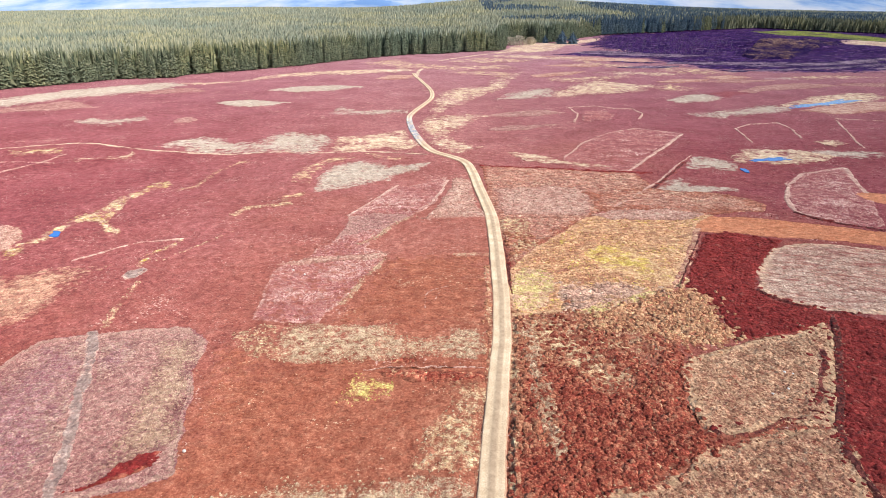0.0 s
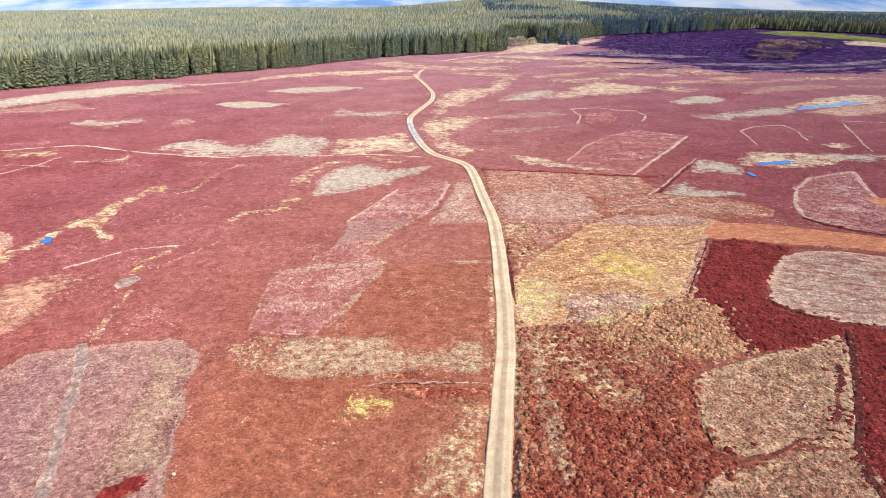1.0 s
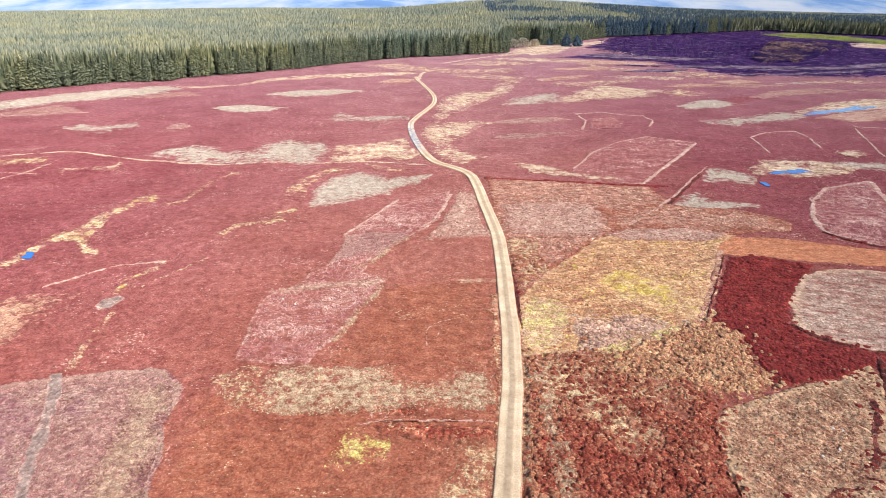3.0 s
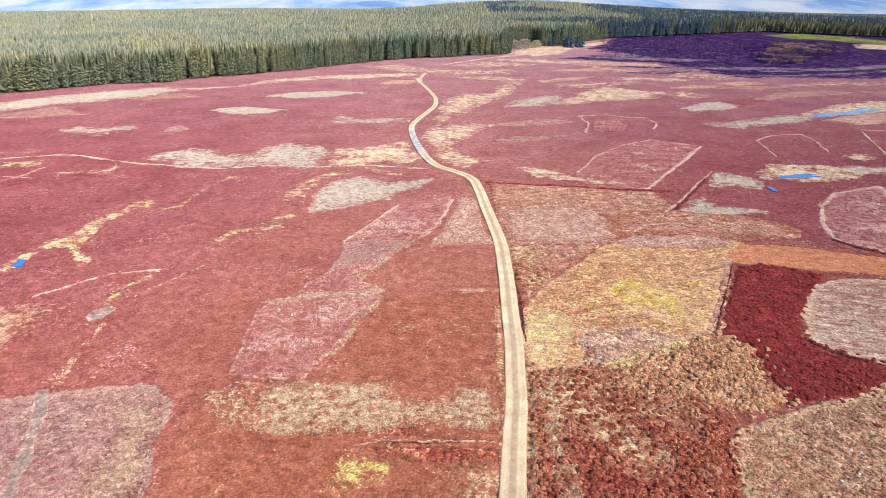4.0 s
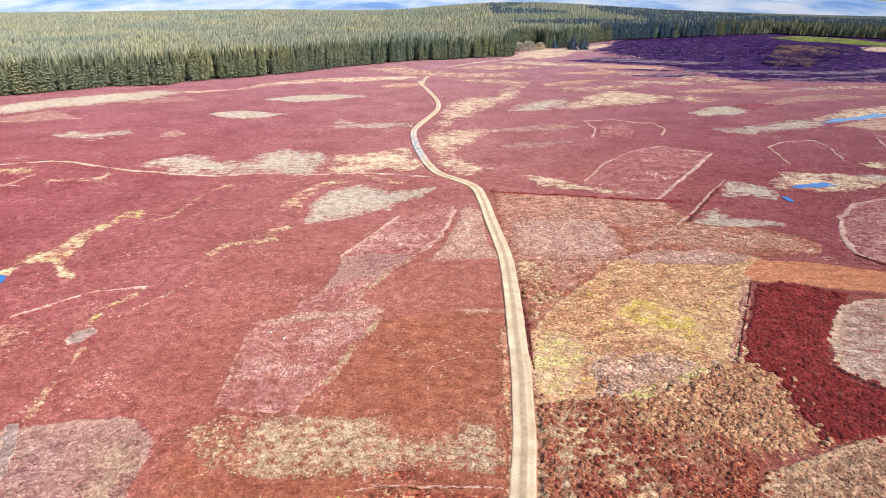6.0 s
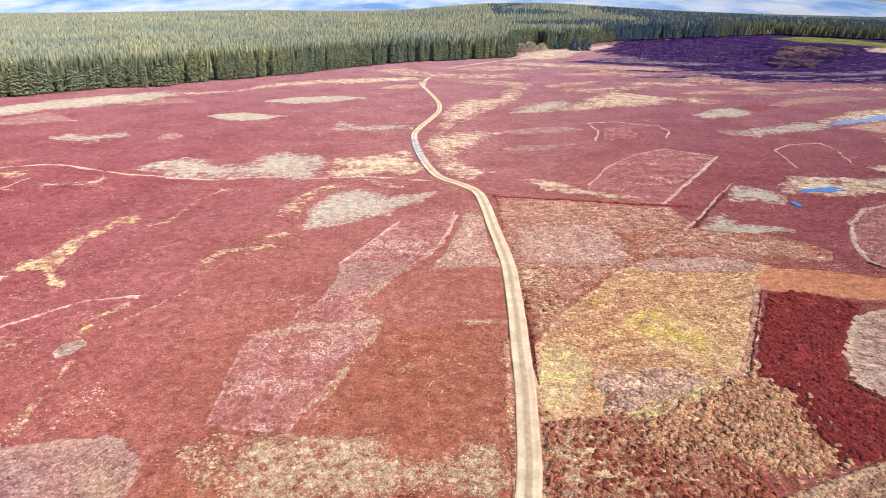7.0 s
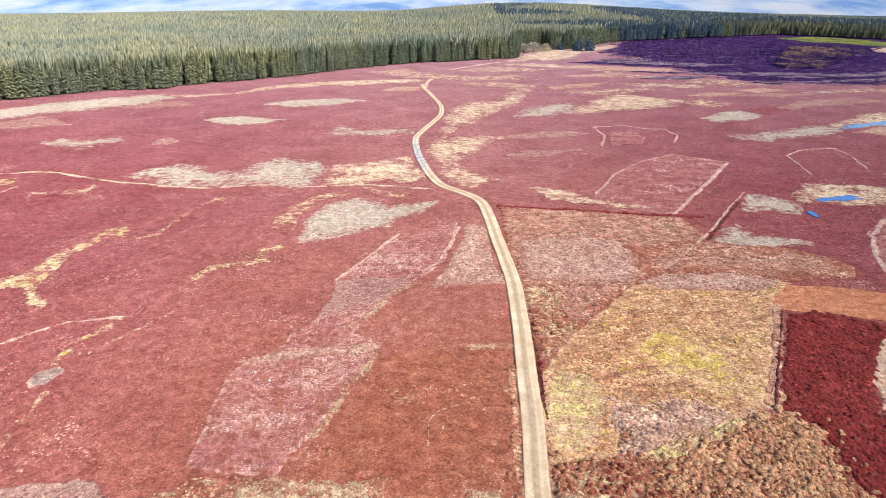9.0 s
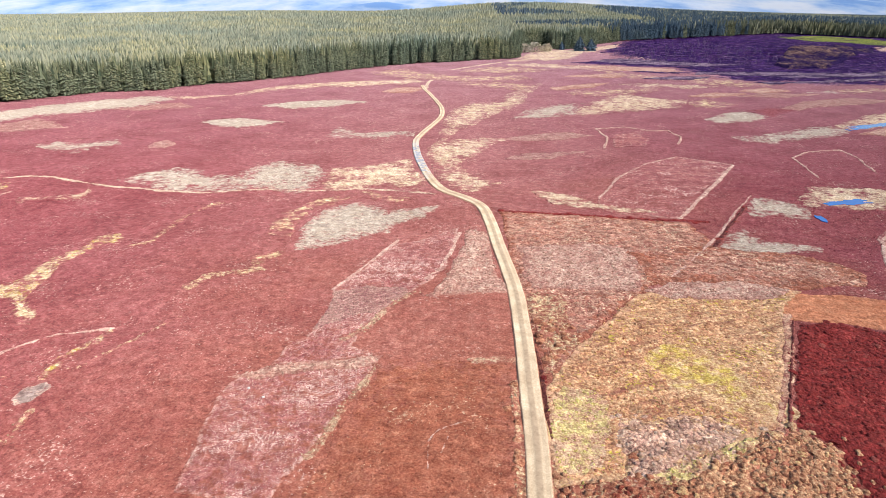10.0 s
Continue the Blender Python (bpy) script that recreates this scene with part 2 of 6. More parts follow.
def clump_mat(name, cols, pale, second=None, rough=0.9):
    """The tones of the cover round it, each clump a little lighter or darker, a few pale with dead stems."""
    m, n, l, b = mat_base(name, rough)
    g = n.new("ShaderNodeNewGeometry")
    r = g.outputs["Random Per Island"]
    col, fine, mid = heather_color(n, l, g.outputs["Position"], cols)
    if second:
        other, _, _ = heather_color(n, l, g.outputs["Position"], second)
        k = math_node(n, l, "ADD", noise_node(n, l, g.outputs["Position"], 0.09, 4, 0.6), math_node(n, l, "MULTIPLY", math_node(n, l, "SUBTRACT", r, 0.5), 0.22))
        sep = n.new("ShaderNodeSeparateXYZ")
        l.new(g.outputs["Position"], sep.inputs[0])
        dry_side = math_node(n, l, "SUBTRACT", sep.outputs[1], math_node(n, l, "MULTIPLY", sep.outputs[0], 1.2))
        k = math_node(n, l, "ADD", k, math_node(n, l, "DIVIDE", math_node(n, l, "SUBTRACT", dry_side, 52.0), 110.0))
        col = mix_node(n, l, ramp_node(n, l, k, ((0.44, (0, 0, 0)), (0.57, (1, 1, 1)))), col, other)
    tone = ramp_node(n, l, r, ((0.0, (0.80, 0.80, 0.80)), (0.9, (1.16, 1.16, 1.16))))
    col = mix_node(n, l, 1.0, col, tone, "MULTIPLY")
    dead = ramp_node(n, l, math_node(n, l, "ADD", r, math_node(n, l, "MULTIPLY", math_node(n, l, "SUBTRACT", fine, 0.5), 0.5)), ((0.90, (0, 0, 0)), (1.05, (0.7, 0.7, 0.7))))
    l.new(mix_node(n, l, dead, col, pale), b.inputs["Base Color"])
    bm_ = n.new("ShaderNodeBump")
    bm_.inputs["Strength"].default_value, bm_.inputs["Distance"].default_value = 1.0, 0.30
    l.new(fine, bm_.inputs["Height"])
    l.new(bm_.outputs[0], b.inputs["Normal"])
    return m


DARK = ((0.110, 0.010, 0.010), (0.178, 0.019, 0.017), (0.262, 0.046, 0.037))
RUST = ((0.140, 0.023, 0.015), (0.255, 0.053, 0.033), (0.400, 0.145, 0.085))
TONES = {
    "moor": MOOR, "brown": BROWN, "dark": DARK, "rust": RUST,
    "bleached": ((0.26, 0.190, 0.150), (0.36, 0.287, 0.228), (0.465, 0.39, 0.315)),
    "cut": ((0.205, 0.076, 0.072), (0.33, 0.162, 0.138), (0.47, 0.305, 0.242)),
    "cutred": ((0.19, 0.046, 0.046), (0.285, 0.098, 0.092), (0.41, 0.20, 0.17)),
    "lilac": ((0.22, 0.092, 0.070), (0.38, 0.215, 0.165), (0.54, 0.385, 0.295)),
    "grass": ((0.27, 0.160, 0.098), (0.42, 0.300, 0.188), (0.58, 0.455, 0.315)),
    "golden": ((0.28, 0.100, 0.056), (0.47, 0.248, 0.126), (0.62, 0.42, 0.24)),
    "moss": ((0.36, 0.25, 0.085), (0.53, 0.43, 0.13), (0.67, 0.58, 0.25)),
    "sparse": ((0.38, 0.24, 0.125), (0.52, 0.38, 0.215), (0.67, 0.54, 0.35)),
    "tan": ((0.25, 0.088, 0.050), (0.42, 0.202, 0.108), (0.60, 0.385, 0.22)),
    "pale_tan": ((0.205, 0.078, 0.050), (0.345, 0.178, 0.108), (0.53, 0.348, 0.218)),
    "orange": ((0.34, 0.12, 0.06), (0.42, 0.165, 0.085), (0.50, 0.22, 0.12)),
    "white": ((0.26, 0.130, 0.098), (0.395, 0.258, 0.195), (0.55, 0.42, 0.325)),
    "pinktan": ((0.21, 0.068, 0.052), (0.335, 0.150, 0.108), (0.48, 0.295, 0.21)),
    "drytan": ((0.23, 0.085, 0.062), (0.36, 0.180, 0.120), (0.52, 0.335, 0.220)),
    "way": ((0.34, 0.22, 0.155), (0.46, 0.335, 0.245), (0.60, 0.475, 0.355)),
    "cutpink": ((0.19, 0.058, 0.075), (0.285, 0.130, 0.132), (0.41, 0.265, 0.245)),
    "stem": ((0.32, 0.165, 0.135), (0.44, 0.27, 0.215), (0.57, 0.41, 0.33)),
    "beige": ((0.26, 0.135, 0.088), (0.385, 0.245, 0.165), (0.51, 0.37, 0.26)),
    "wine": WINE,
    "greyheath": ((0.29, 0.148, 0.112), (0.46, 0.272, 0.195), (0.61, 0.43, 0.315)),
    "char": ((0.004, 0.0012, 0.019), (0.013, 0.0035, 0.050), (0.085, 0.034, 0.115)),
    "bank": ((0.030, 0.015, 0.030), (0.085, 0.045, 0.050), (0.24, 0.15, 0.11)),
    "peat": ((0.155, 0.100, 0.088), (0.225, 0.155, 0.135), (0.30, 0.220, 0.190)),
    # ditch tone doubles as painted shade along tall heather
    "ditch": ((0.05, 0.012, 0.012), (0.085, 0.02, 0.018), (0.14, 0.04, 0.03)),
    "mosspale": ((0.32, 0.22, 0.10), (0.48, 0.38, 0.14), (0.64, 0.54, 0.26)),
    "ash": ((0.085, 0.050, 0.090), (0.165, 0.108, 0.150), (0.28, 0.210, 0.240)),
    "rush": ((0.33, 0.22, 0.12), (0.50, 0.38, 0.23), (0.67, 0.56, 0.39)),
    "mossgold": ((0.32, 0.20, 0.05), (0.47, 0.33, 0.065), (0.61, 0.48, 0.16)),
    "drain": ((0.075, 0.020, 0.018), (0.120, 0.034, 0.030), (0.185, 0.062, 0.052)),
    "floor": ((0.03, 0.034, 0.022), (0.06, 0.064, 0.042), (0.10, 0.10, 0.065)),
    "green": ((0.08, 0.10, 0.022), (0.15, 0.17, 0.038), (0.26, 0.25, 0.07)),
}
LOOKS = {
    "moor": dict(lumps=0.10, lump_size=0.75, flecks=(0.46, 0.29, 0.24), fleck_cover=0.06),
    "brown": dict(lumps=0.11, flecks=(0.52, 0.36, 0.24), fleck_cover=0.02, soft=3.0, cover=0.9),
    "dark": dict(lumps=0.40, soft=0.5, flecks=(0.26, 0.08, 0.06), fleck_cover=0.0),
    "rust": dict(lumps=0.55, lump_size=0.95, soft=1.5, grain=0.75, flecks=(0.48, 0.30, 0.175), fleck_cover=0.17, under=BROWN),
    "bleached": dict(soft=3.4, cover=0.82, flecks=(0.30, 0.13, 0.11), fleck_cover=0.06, streak=((0.34, 0.25, 0.14), 5, 0.3)),
    "cut": dict(lumps=0.3, lump_size=0.42, soft=1.0, grain=1.2, flecks=(0.24, 0.07, 0.07), fleck_cover=0.16, rim=(0.44, 0.30, 0.22), rim_width=1.2, cover=0.74, coarse=3.5, under=((0.165, 0.048, 0.052), (0.25, 0.092, 0.094), (0.36, 0.18, 0.165))),
    "cutred": dict(lumps=0.12, soft=1.0, flecks=(0.63, 0.45, 0.38), fleck_cover=0.36, grain=1.5, rim=(0.54, 0.36, 0.29), rim_width=0.8, cover=0.55, coarse=1.7),
    "lilac": dict(soft=1.2, grain=0.8, cover=0.62, flecks=(0.24, 0.09, 0.07), fleck_cover=0.10, under=((0.20, 0.075, 0.06), (0.31, 0.14, 0.11), (0.43, 0.25, 0.19))),
    "grass": dict(soft=2.2, flecks=(0.27, 0.09, 0.065), fleck_cover=0.18, cover=0.56, coarse=2.6),
    "golden": dict(lumps=0.3, soft=1.2, grain=0.8, flecks=(0.45, 0.34, 0.06), fleck_cover=0.20, rim=(0.54, 0.34, 0.21), rim_width=1.3, streak=((0.22, 0.080, 0.055), 20, 0.85), cover=0.66, under=((0.25, 0.095, 0.058), (0.37, 0.185, 0.10), (0.51, 0.31, 0.18))),
    "moss": dict(soft=1.6, flecks=(0.30, 0.12, 0.07), fleck_cover=0.10, cover=0.46, under=BROWN),
    "sparse": dict(soft=2.0, cover=0.50, coarse=2.4, under=MOOR),
    "tan": dict(lumps=0.55, lump_size=0.95, soft=1.6, grain=0.75, flecks=(0.17, 0.042, 0.032), fleck_cover=0.17, cover=0.52, under=BROWN),
    "pale_tan": dict(lumps=0.35, soft=1.0, flecks=(0.22, 0.085, 0.06), fleck_cover=0.18, rim=(0.54, 0.37, 0.22), rim_width=1.8, cover=0.85, under=RUST),
    "orange": dict(soft=0.5, streak=((0.36, 0.11, 0.05), 175, 0.5)),
    "white": dict(lumps=0.3, soft=0.8, streak=((0.24, 0.07, 0.058), 165, 0.95), rim=(0.52, 0.36, 0.24), rim_width=1.8, flecks=(0.36, 0.18, 0.13), fleck_cover=0.14, cover=0.85),
    # cloud shadow put into the burnt violet, here and beneath bank, ash and green
    "char": dict(gloss=0.02, lumps=0.3, lump_size=3.0, soft=2.0, flecks=(0.13, 0.075, 0.13), fleck_cover=0.2, streak=((0.05, 0.016, 0.05), 3, 0.7), under=HAZE_PURPLE, coarse=0.09),
    "bank": dict(gloss=0.02, soft=3.0, under=((0.007, 0.004, 0.024), (0.014, 0.006, 0.040), (0.040, 0.018, 0.065)), cover=0.5, coarse=0.12),
    "peat": dict(soft=0.9, cover=0.75, under=((0.26, 0.13, 0.12), (0.38, 0.23, 0.19), (0.52, 0.38, 0.29))),
    "ditch": dict(soft=0.9, cover=0.75),
    "mosspale": dict(soft=1.6, flecks=(0.36, 0.20, 0.13), fleck_cover=0.18, cover=0.62, under=((0.26, 0.115, 0.078), (0.43, 0.25, 0.158), (0.60, 0.42, 0.27))),
    "ash": dict(gloss=0.02, soft=1.5, coarse=0.15, cover=0.6, under=((0.010, 0.005, 0.030), (0.025, 0.012, 0.045), (0.05, 0.025, 0.065))),
    "rush": dict(soft=2.2, flecks=(0.40, 0.31, 0.05), fleck_cover=0.34, cover=0.5),
    "pinktan": dict(lumps=0.4, lump_size=1.1, soft=2.0, grain=0.8, flecks=(0.60, 0.46, 0.31), fleck_cover=0.19, cover=0.7, coarse=1.5, under=BROWN),
    "drytan": dict(soft=1.3, lumps=0.25, streak=((0.50, 0.35, 0.24), 45, 0.5), flecks=(0.20, 0.055, 0.04), fleck_cover=0.12, cover=0.72),
    "way": dict(soft=0.6, cover=0.74),
    "cutpink": dict(soft=3.0, lumps=0.3, lump_size=0.42, flecks=(0.25, 0.07, 0.085), fleck_cover=0.2, cover=0.6, coarse=3.5, under=((0.20, 0.080, 0.072), (0.315, 0.168, 0.135), (0.475, 0.335, 0.250))),
    "stem": dict(soft=0.5, cover=0.8),
    "greyheath": dict(lumps=0.5, lump_size=0.9, soft=1.8, grain=0.6, flecks=(0.20, 0.09, 0.07), fleck_cover=0.12, cover=0.7, under=((0.25, 0.100, 0.058), (0.43, 0.245, 0.125), (0.61, 0.435, 0.255))),
    "beige": dict(soft=2.0, lumps=0.3, lump_size=0.42, cover=0.66, coarse=3.5, under=((0.14, 0.045, 0.046), (0.23, 0.095, 0.088), (0.34, 0.18, 0.155))),
    "wine": dict(soft=2.0, lumps=0.1),
    "mossgold": dict(soft=2.5, flecks=(0.28, 0.11, 0.06), fleck_cover=0.14, cover=0.62, under=((0.25, 0.100, 0.058), (0.43, 0.245, 0.125), (0.61, 0.435, 0.255))),
    "drain": dict(soft=1.0, cover=0.5),
    "floor": dict(soft=0.5),
    "green": dict(gloss=0.02, soft=3.0, cover=0.66, coarse=0.12, under=((0.010, 0.005, 0.030), (0.05, 0.035, 0.045), (0.12, 0.09, 0.08))),
}
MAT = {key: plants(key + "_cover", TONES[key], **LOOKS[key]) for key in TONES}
FAR_TONES = {"grass": ((0.33, 0.21, 0.135), (0.48, 0.35, 0.230), (0.63, 0.51, 0.370))}
for key in ("bleached", "grass", "lilac", "cut", "cutred", "sparse"):       # sparser, broader mottling on the wet ground beyond the pools
    broad = dict(LOOKS[key], coarse=0.6, under=LOOKS[key].get("under", MOOR) if key != "sparse" else MOOR, soft=LOOKS[key]["soft"] * 1.4, fleck_cover=LOOKS[key].get("fleck_cover", 0.0) * 0.5, cover={"bleached": 0.92, "grass": 0.62, "lilac": 0.66, "cut": 0.72, "cutred": 0.55, "sparse": 0.44}[key])
    MAT[key + "_broad"] = plants(key + "_broad_cover", FAR_TONES.get(key, TONES[key]), **broad)


# ---- patches of burnt, cut and grown-back heather ----
PATCHES = []          # (kind, outline, closed, width, fray)


def cover(px, py, entry):
    """Signed distance to a patch, with its frayed outline."""
    kind, pts, closed, width, fray = entry
    seed = 11 + len(pts) * 3 + int(abs(pts[0][0])) % 50
    wx = (vnoise(px, py, fray * 6 + 2, seed + 20) - 0.5) * fray * 1.3
    wy = (vnoise(px, py, fray * 6 + 2, seed + 30) - 0.5) * fray * 1.3
    d = signed(px + wx, py + wy, pts, closed)
    if not closed:
        d = d + width / 2
    return d + (fbm(px, py, fray * 7 + 1.5, seed) - 0.5) * fray * 0.9 + (fbm(px, py, fray * 1.6 + 0.4, seed + 7) - 0.5) * fray * 1.2


def reach_of(entry, x, y):
    """Where a patch may reach, as a mask over places."""
    p = np.array(entry[1], float)
    pad = 3 + entry[3] + 2 * entry[4]
    return (x > p[:, 0].min() - pad) & (x < p[:, 0].max() + pad) & (y > p[:, 1].min() - pad) & (y < p[:, 1].max() + pad)


def relief(x, y):
    """Rounded cushions of growth, 0 to 1."""
    a, b = 0.8 * x + 0.6 * y, 0.8 * y - 0.6 * x
    big = 1 - np.abs(2 * vnoise(a, b, 1.5, 61) - 1)
    small = 1 - np.abs(2 * vnoise(b + 3, a, 0.75, 62) - 1)
    return np.clip(0.55 * big + 0.45 * small, 0, 1) ** 1.3


def clear_of_track(x, y):
    out = dry(x, y)
    box = (x > -60) & (x < 25) & (y < 460)
    if box.any():
        out[box] *= smooth(-1.7, -2.6, signed(x[box], y[box], TRACK_LINE, False))
    return out


RISE = {"moor": 0.22, "brown": 0.26, "dark": 0.42, "rust": 0.62, "tan": 0.6, "greyheath": 0.5, "pinktan": 0.3, "drytan": 0.2, "stem": 0.1, "cutpink": 0.18, "way": 0.05, "lilac": 0.45, "golden": 0.24, "pale_tan": 0.30, "grass": 0.24, "moss": 0.2, "mosspale": 0.2, "sparse": 0.30, "cut": 0.16, "cutred": 0.18, "white": 0.14, "bleached": 0.12, "ditch": 0.4, "drain": 0.02, "ash": 0.1, "bank": 2.2, "char": 0.1}
LABELS = []


def patch(name, kind, pts, label, category="heather patch", width=0.0, fray=1.0):
    """A patch of other growth lying on the moor: an outline in plan, or a line of some width."""
    PATCHES.append((kind, pts, width == 0, width, fray))
    LABELS.append((name, label, category))


def own_rise(number, below):
    """How tall a patch's growth stands; lines follow what they cross, but for tall uncut strips."""
    kind, _, closed, _, _ = PATCHES[number]
    return np.full(np.shape(below), RISE.get(kind, 0.1)) if closed or kind in ("ditch", "drain") else below


def surface(x, y, number, inset, over, below):
    """Height of a patch's growth at places inset metres inside it and over metres inside a later patch (minus: outside); below is
    the height of the growth that it borders on."""
    kind, pts, closed, width, fray = PATCHES[number]
    dist = max(45.0, float(np.median([q[1] for q in pts])))
    ramp = (2.6 if RISE.get(kind, 0) > 0.48 else 0.8) if closed else max(0.2, 0.35 * width)
    if kind == "floor":
        return height(x, y) + 0.3
    t = smooth(-0.05, ramp, inset)
    rise = (below * (1 - t) + own_rise(number, below) * t) * smooth(1.3, 0.1, over) * clear_of_track(x, y)
    fade = smooth(520, 300, y) if kind not in ("bank", "char") else 1.0
    return height(x, y) + (0.25 if kind in ("ash", "bank", "green") else 0.0) + (0.05 + 0.0004 * number + 0.00025 * dist) * smooth(-0.05, 0.5 * ramp, inset) + rise * fade * (0.2 + 0.8 * relief(x, y))


def build_patch(number):
    entry = PATCHES[number]
    kind, pts, closed, width, fray = entry
    name, label, category = LABELS[number]
    p = np.array(pts, float)
    pad = 2.5 * fray + width
    lo, hi = p.min(0) - pad, p.max(0) + pad
    dist = max(45.0, float(np.median(p[:, 1])))
    res = max(0.30, dist * 0.0042) * (4 if kind == "floor" else 1)
    if not closed or (hi[0] - lo[0]) * (hi[1] - lo[1]) < 900 * res:
        res *= 0.7 if closed else 0.5
    xs, ys = np.arange(lo[0], hi[0] + res, res), np.arange(lo[1], hi[1] + res, res)
    X, Y = np.meshgrid(xs, ys, indexing="ij")
    D = cover(X, Y, entry)
    gx, gy = np.gradient(D, res)
    g2 = np.maximum(gx * gx + gy * gy, 0.15)
    move = np.where((D < 0) & (D > -2.2 * res), -D / g2, 0)
    move = np.clip(move, 0, 0.9 * res)
    XX, YY = X + gx * move, Y + gy * move
    r, c = X.shape
    idx = np.arange(r * c).reshape(r, c)
    quad = np.stack([idx[:-1, :-1], idx[1:, :-1], idx[1:, 1:], idx[:-1, 1:]], -1).reshape(-1, 4)
    seen = (XX > -0.84 * YY - 35) & (XX < 0.84 * YY + 35)
    quad = quad[((D > 0) & seen).ravel()[quad].sum(1) >= 1]
    if not len(quad):
        return
    used = np.unique(quad)
    back = np.full(r * c, -1)
    back[used] = np.arange(len(used))
    XX, YY, E = XX.ravel()[used], YY.ravel()[used], np.maximum(D.ravel()[used], 0)
    over = np.full(len(XX), -9.0)
    for later in PATCHES[number + 1:]:
        box = reach_of(later, XX, YY)
        if box.any():
            over[box] = np.maximum(over[box], cover(XX[box], YY[box], later))
    below = np.full(len(XX), RISE["moor"])
    for k in range(number):
        box = reach_of(PATCHES[k], XX, YY)
        if box.any():
            at = np.where(box)[0]
            at = at[cover(XX[at], YY[at], PATCHES[k]) > 0]
            below[at] = own_rise(k, below[at])
    Z = surface(XX, YY, number, E, over, below)
    Z = np.where(D.ravel()[used] <= 0, Z - 0.06, Z)
    me = mesh_of(name, np.stack([XX, YY, Z], -1), back[quad], MAT[kind + "_broad" if dist > 180 and kind + "_broad" in MAT else kind], False, (("edge", E / max(fray, 0.3)), ("inset", E)))
    tagged(new(name, me), label, category, kind="structure")


def make_ground():
    ys = [-4200, -2500, -1400, -700, -350, -180, -90, -40, 0, 20, 32]
    y = 40.0
    while y < 4850:
        ys.append(y)
        y += 0.0052 * y if y < 240 else 0.0115 * y
    ys = np.array(ys)
    half = np.where(ys > 30, 30 + 0.82 * ys, 54 + 0.9 * (30 - ys))
    us = np.linspace(-1, 1, 401)
    X, Y = us[None, :] * half[:, None], np.repeat(ys[:, None], len(us), 1)
    bare = np.full(X.shape, -9.0)
    for entry in PATCHES:
        box = reach_of(entry, X, Y)
        if box.any():
            bare[box] = np.maximum(bare[box], cover(X[box], Y[box], entry))
    Z = height(X, Y) + (0.2 + 0.8 * relief(X, Y)) * RISE["moor"] * clear_of_track(X, Y) * smooth(1.3, 0.1, bare) * smooth(520, 300, Y) * (Y > 30)
    r, c = X.shape
    idx = np.arange(r * c).reshape(r, c)
    faces = np.stack([idx[:-1, :-1], idx[:-1, 1:], idx[1:, 1:], idx[1:, :-1]], -1).reshape(-1, 4)
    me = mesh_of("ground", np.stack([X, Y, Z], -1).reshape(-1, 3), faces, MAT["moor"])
    tagged(new("ground", me), "level moorland covered in red-brown heather", "moorland", kind="structure")


TRACK_LINE = [(4.5, 46.8), (5.1, 51), (5.5, 55), (5.9, 58.8), (6.2, 61.3), (6.8, 65.9), (7.4, 70.9), (8.1, 76.7), (9, 83.7), (9.6, 91.6), (10.1, 98.8), (10.6, 112.1), (11.1, 125.6), (11.2, 142.3), (9.6, 163.8), (8.5, 179), (7, 190.5), (2.4, 198.3), (-3.3, 205.3), (-6.9, 216.9), (-10, 231.6), (-12.9, 249.3), (-14.6, 269.8), (-13.3, 281.6), (-8.9, 306.8), (-6.1, 326.8), (-7.1, 351), (-12.7, 384.8), (-17.8, 413), (-20.1, 431.1)]
patch("forest_floor", "floor", [(-331, 292), (-263, 320), (-237, 344), (-215, 365), (-196, 392), (-171, 405), (-151, 431), (-129, 445), (-96, 494), (-67, 532), (-32, 571), (7, 591), (57, 626), (68, 717), (96, 756), (99, 711), (119, 721), (135, 740), (180, 803), (238, 842), (291, 870), (398, 933), (453, 968), (523, 932), (595, 899), (729, 770), (1251, 1335), (988, 1505), (611, 1764), (18, 1570), (-502, 1227), (-892, 817)], "dark shaded needle floor under the plantation", "forest floor", fray=2)
patch("heather_patch", "brown", [(-34, 83), (-29.5, 85), (-22.5, 76), (-14.5, 76), (-6.5, 77), (7, 77), (5.5, 62), (3.5, 49.5), (0, 45), (-26.5, 45), (-28.5, 52.5), (-29, 58), (-32, 68.5), (-33.5, 77)], "brown heather with scattered straw tufts beside the track", fray=3)
patch("heather_patch", "brown", [(-10.5, 116.5), (2, 116.5), (9.5, 116.5), (8, 87), (1.5, 86.5), (-2, 85), (-7.5, 87), (-16.5, 88), (-15.5, 93.5), (-13, 104.5)], "brown-red even heather between the track and cut ground", fray=2)
patch("heather_patch", "dark", [(57, 129), (63.25, 129), (71.75, 125.25), (66.5, 119.25), (62.75, 114), (57.5, 105.5), (55, 100.75), (56, 96.75), (59.5, 93.5), (66.5, 91.25), (63.25, 89.75), (60.5, 88.5), (53.5, 85.25), (49, 84.5), (44.25, 83), (44.75, 89.25), (46, 98.5), (42.5, 101.75), (48, 112.25)], "deep red mature heather, dense and even", fray=0.6)
patch("heather_patch", "dark", [(63, 91.5), (66.5, 91.25), (73.5, 87.75), (54.75, 53.25), (45, 53.25), (45.25, 57.5), (47, 61.5), (51.5, 69.25), (56.75, 78.5), (60.25, 86)], "deep red mature heather with a sharp edge", fray=0.5)
patch("heather_patch", "rust", [(-9.75, 73.75), (-6.25, 75), (6, 75), (5.75, 72.5), (3, 71.25), (-3.25, 71), (-6.75, 72)], "deep rust-red heather strip beside the track", fray=1.2)
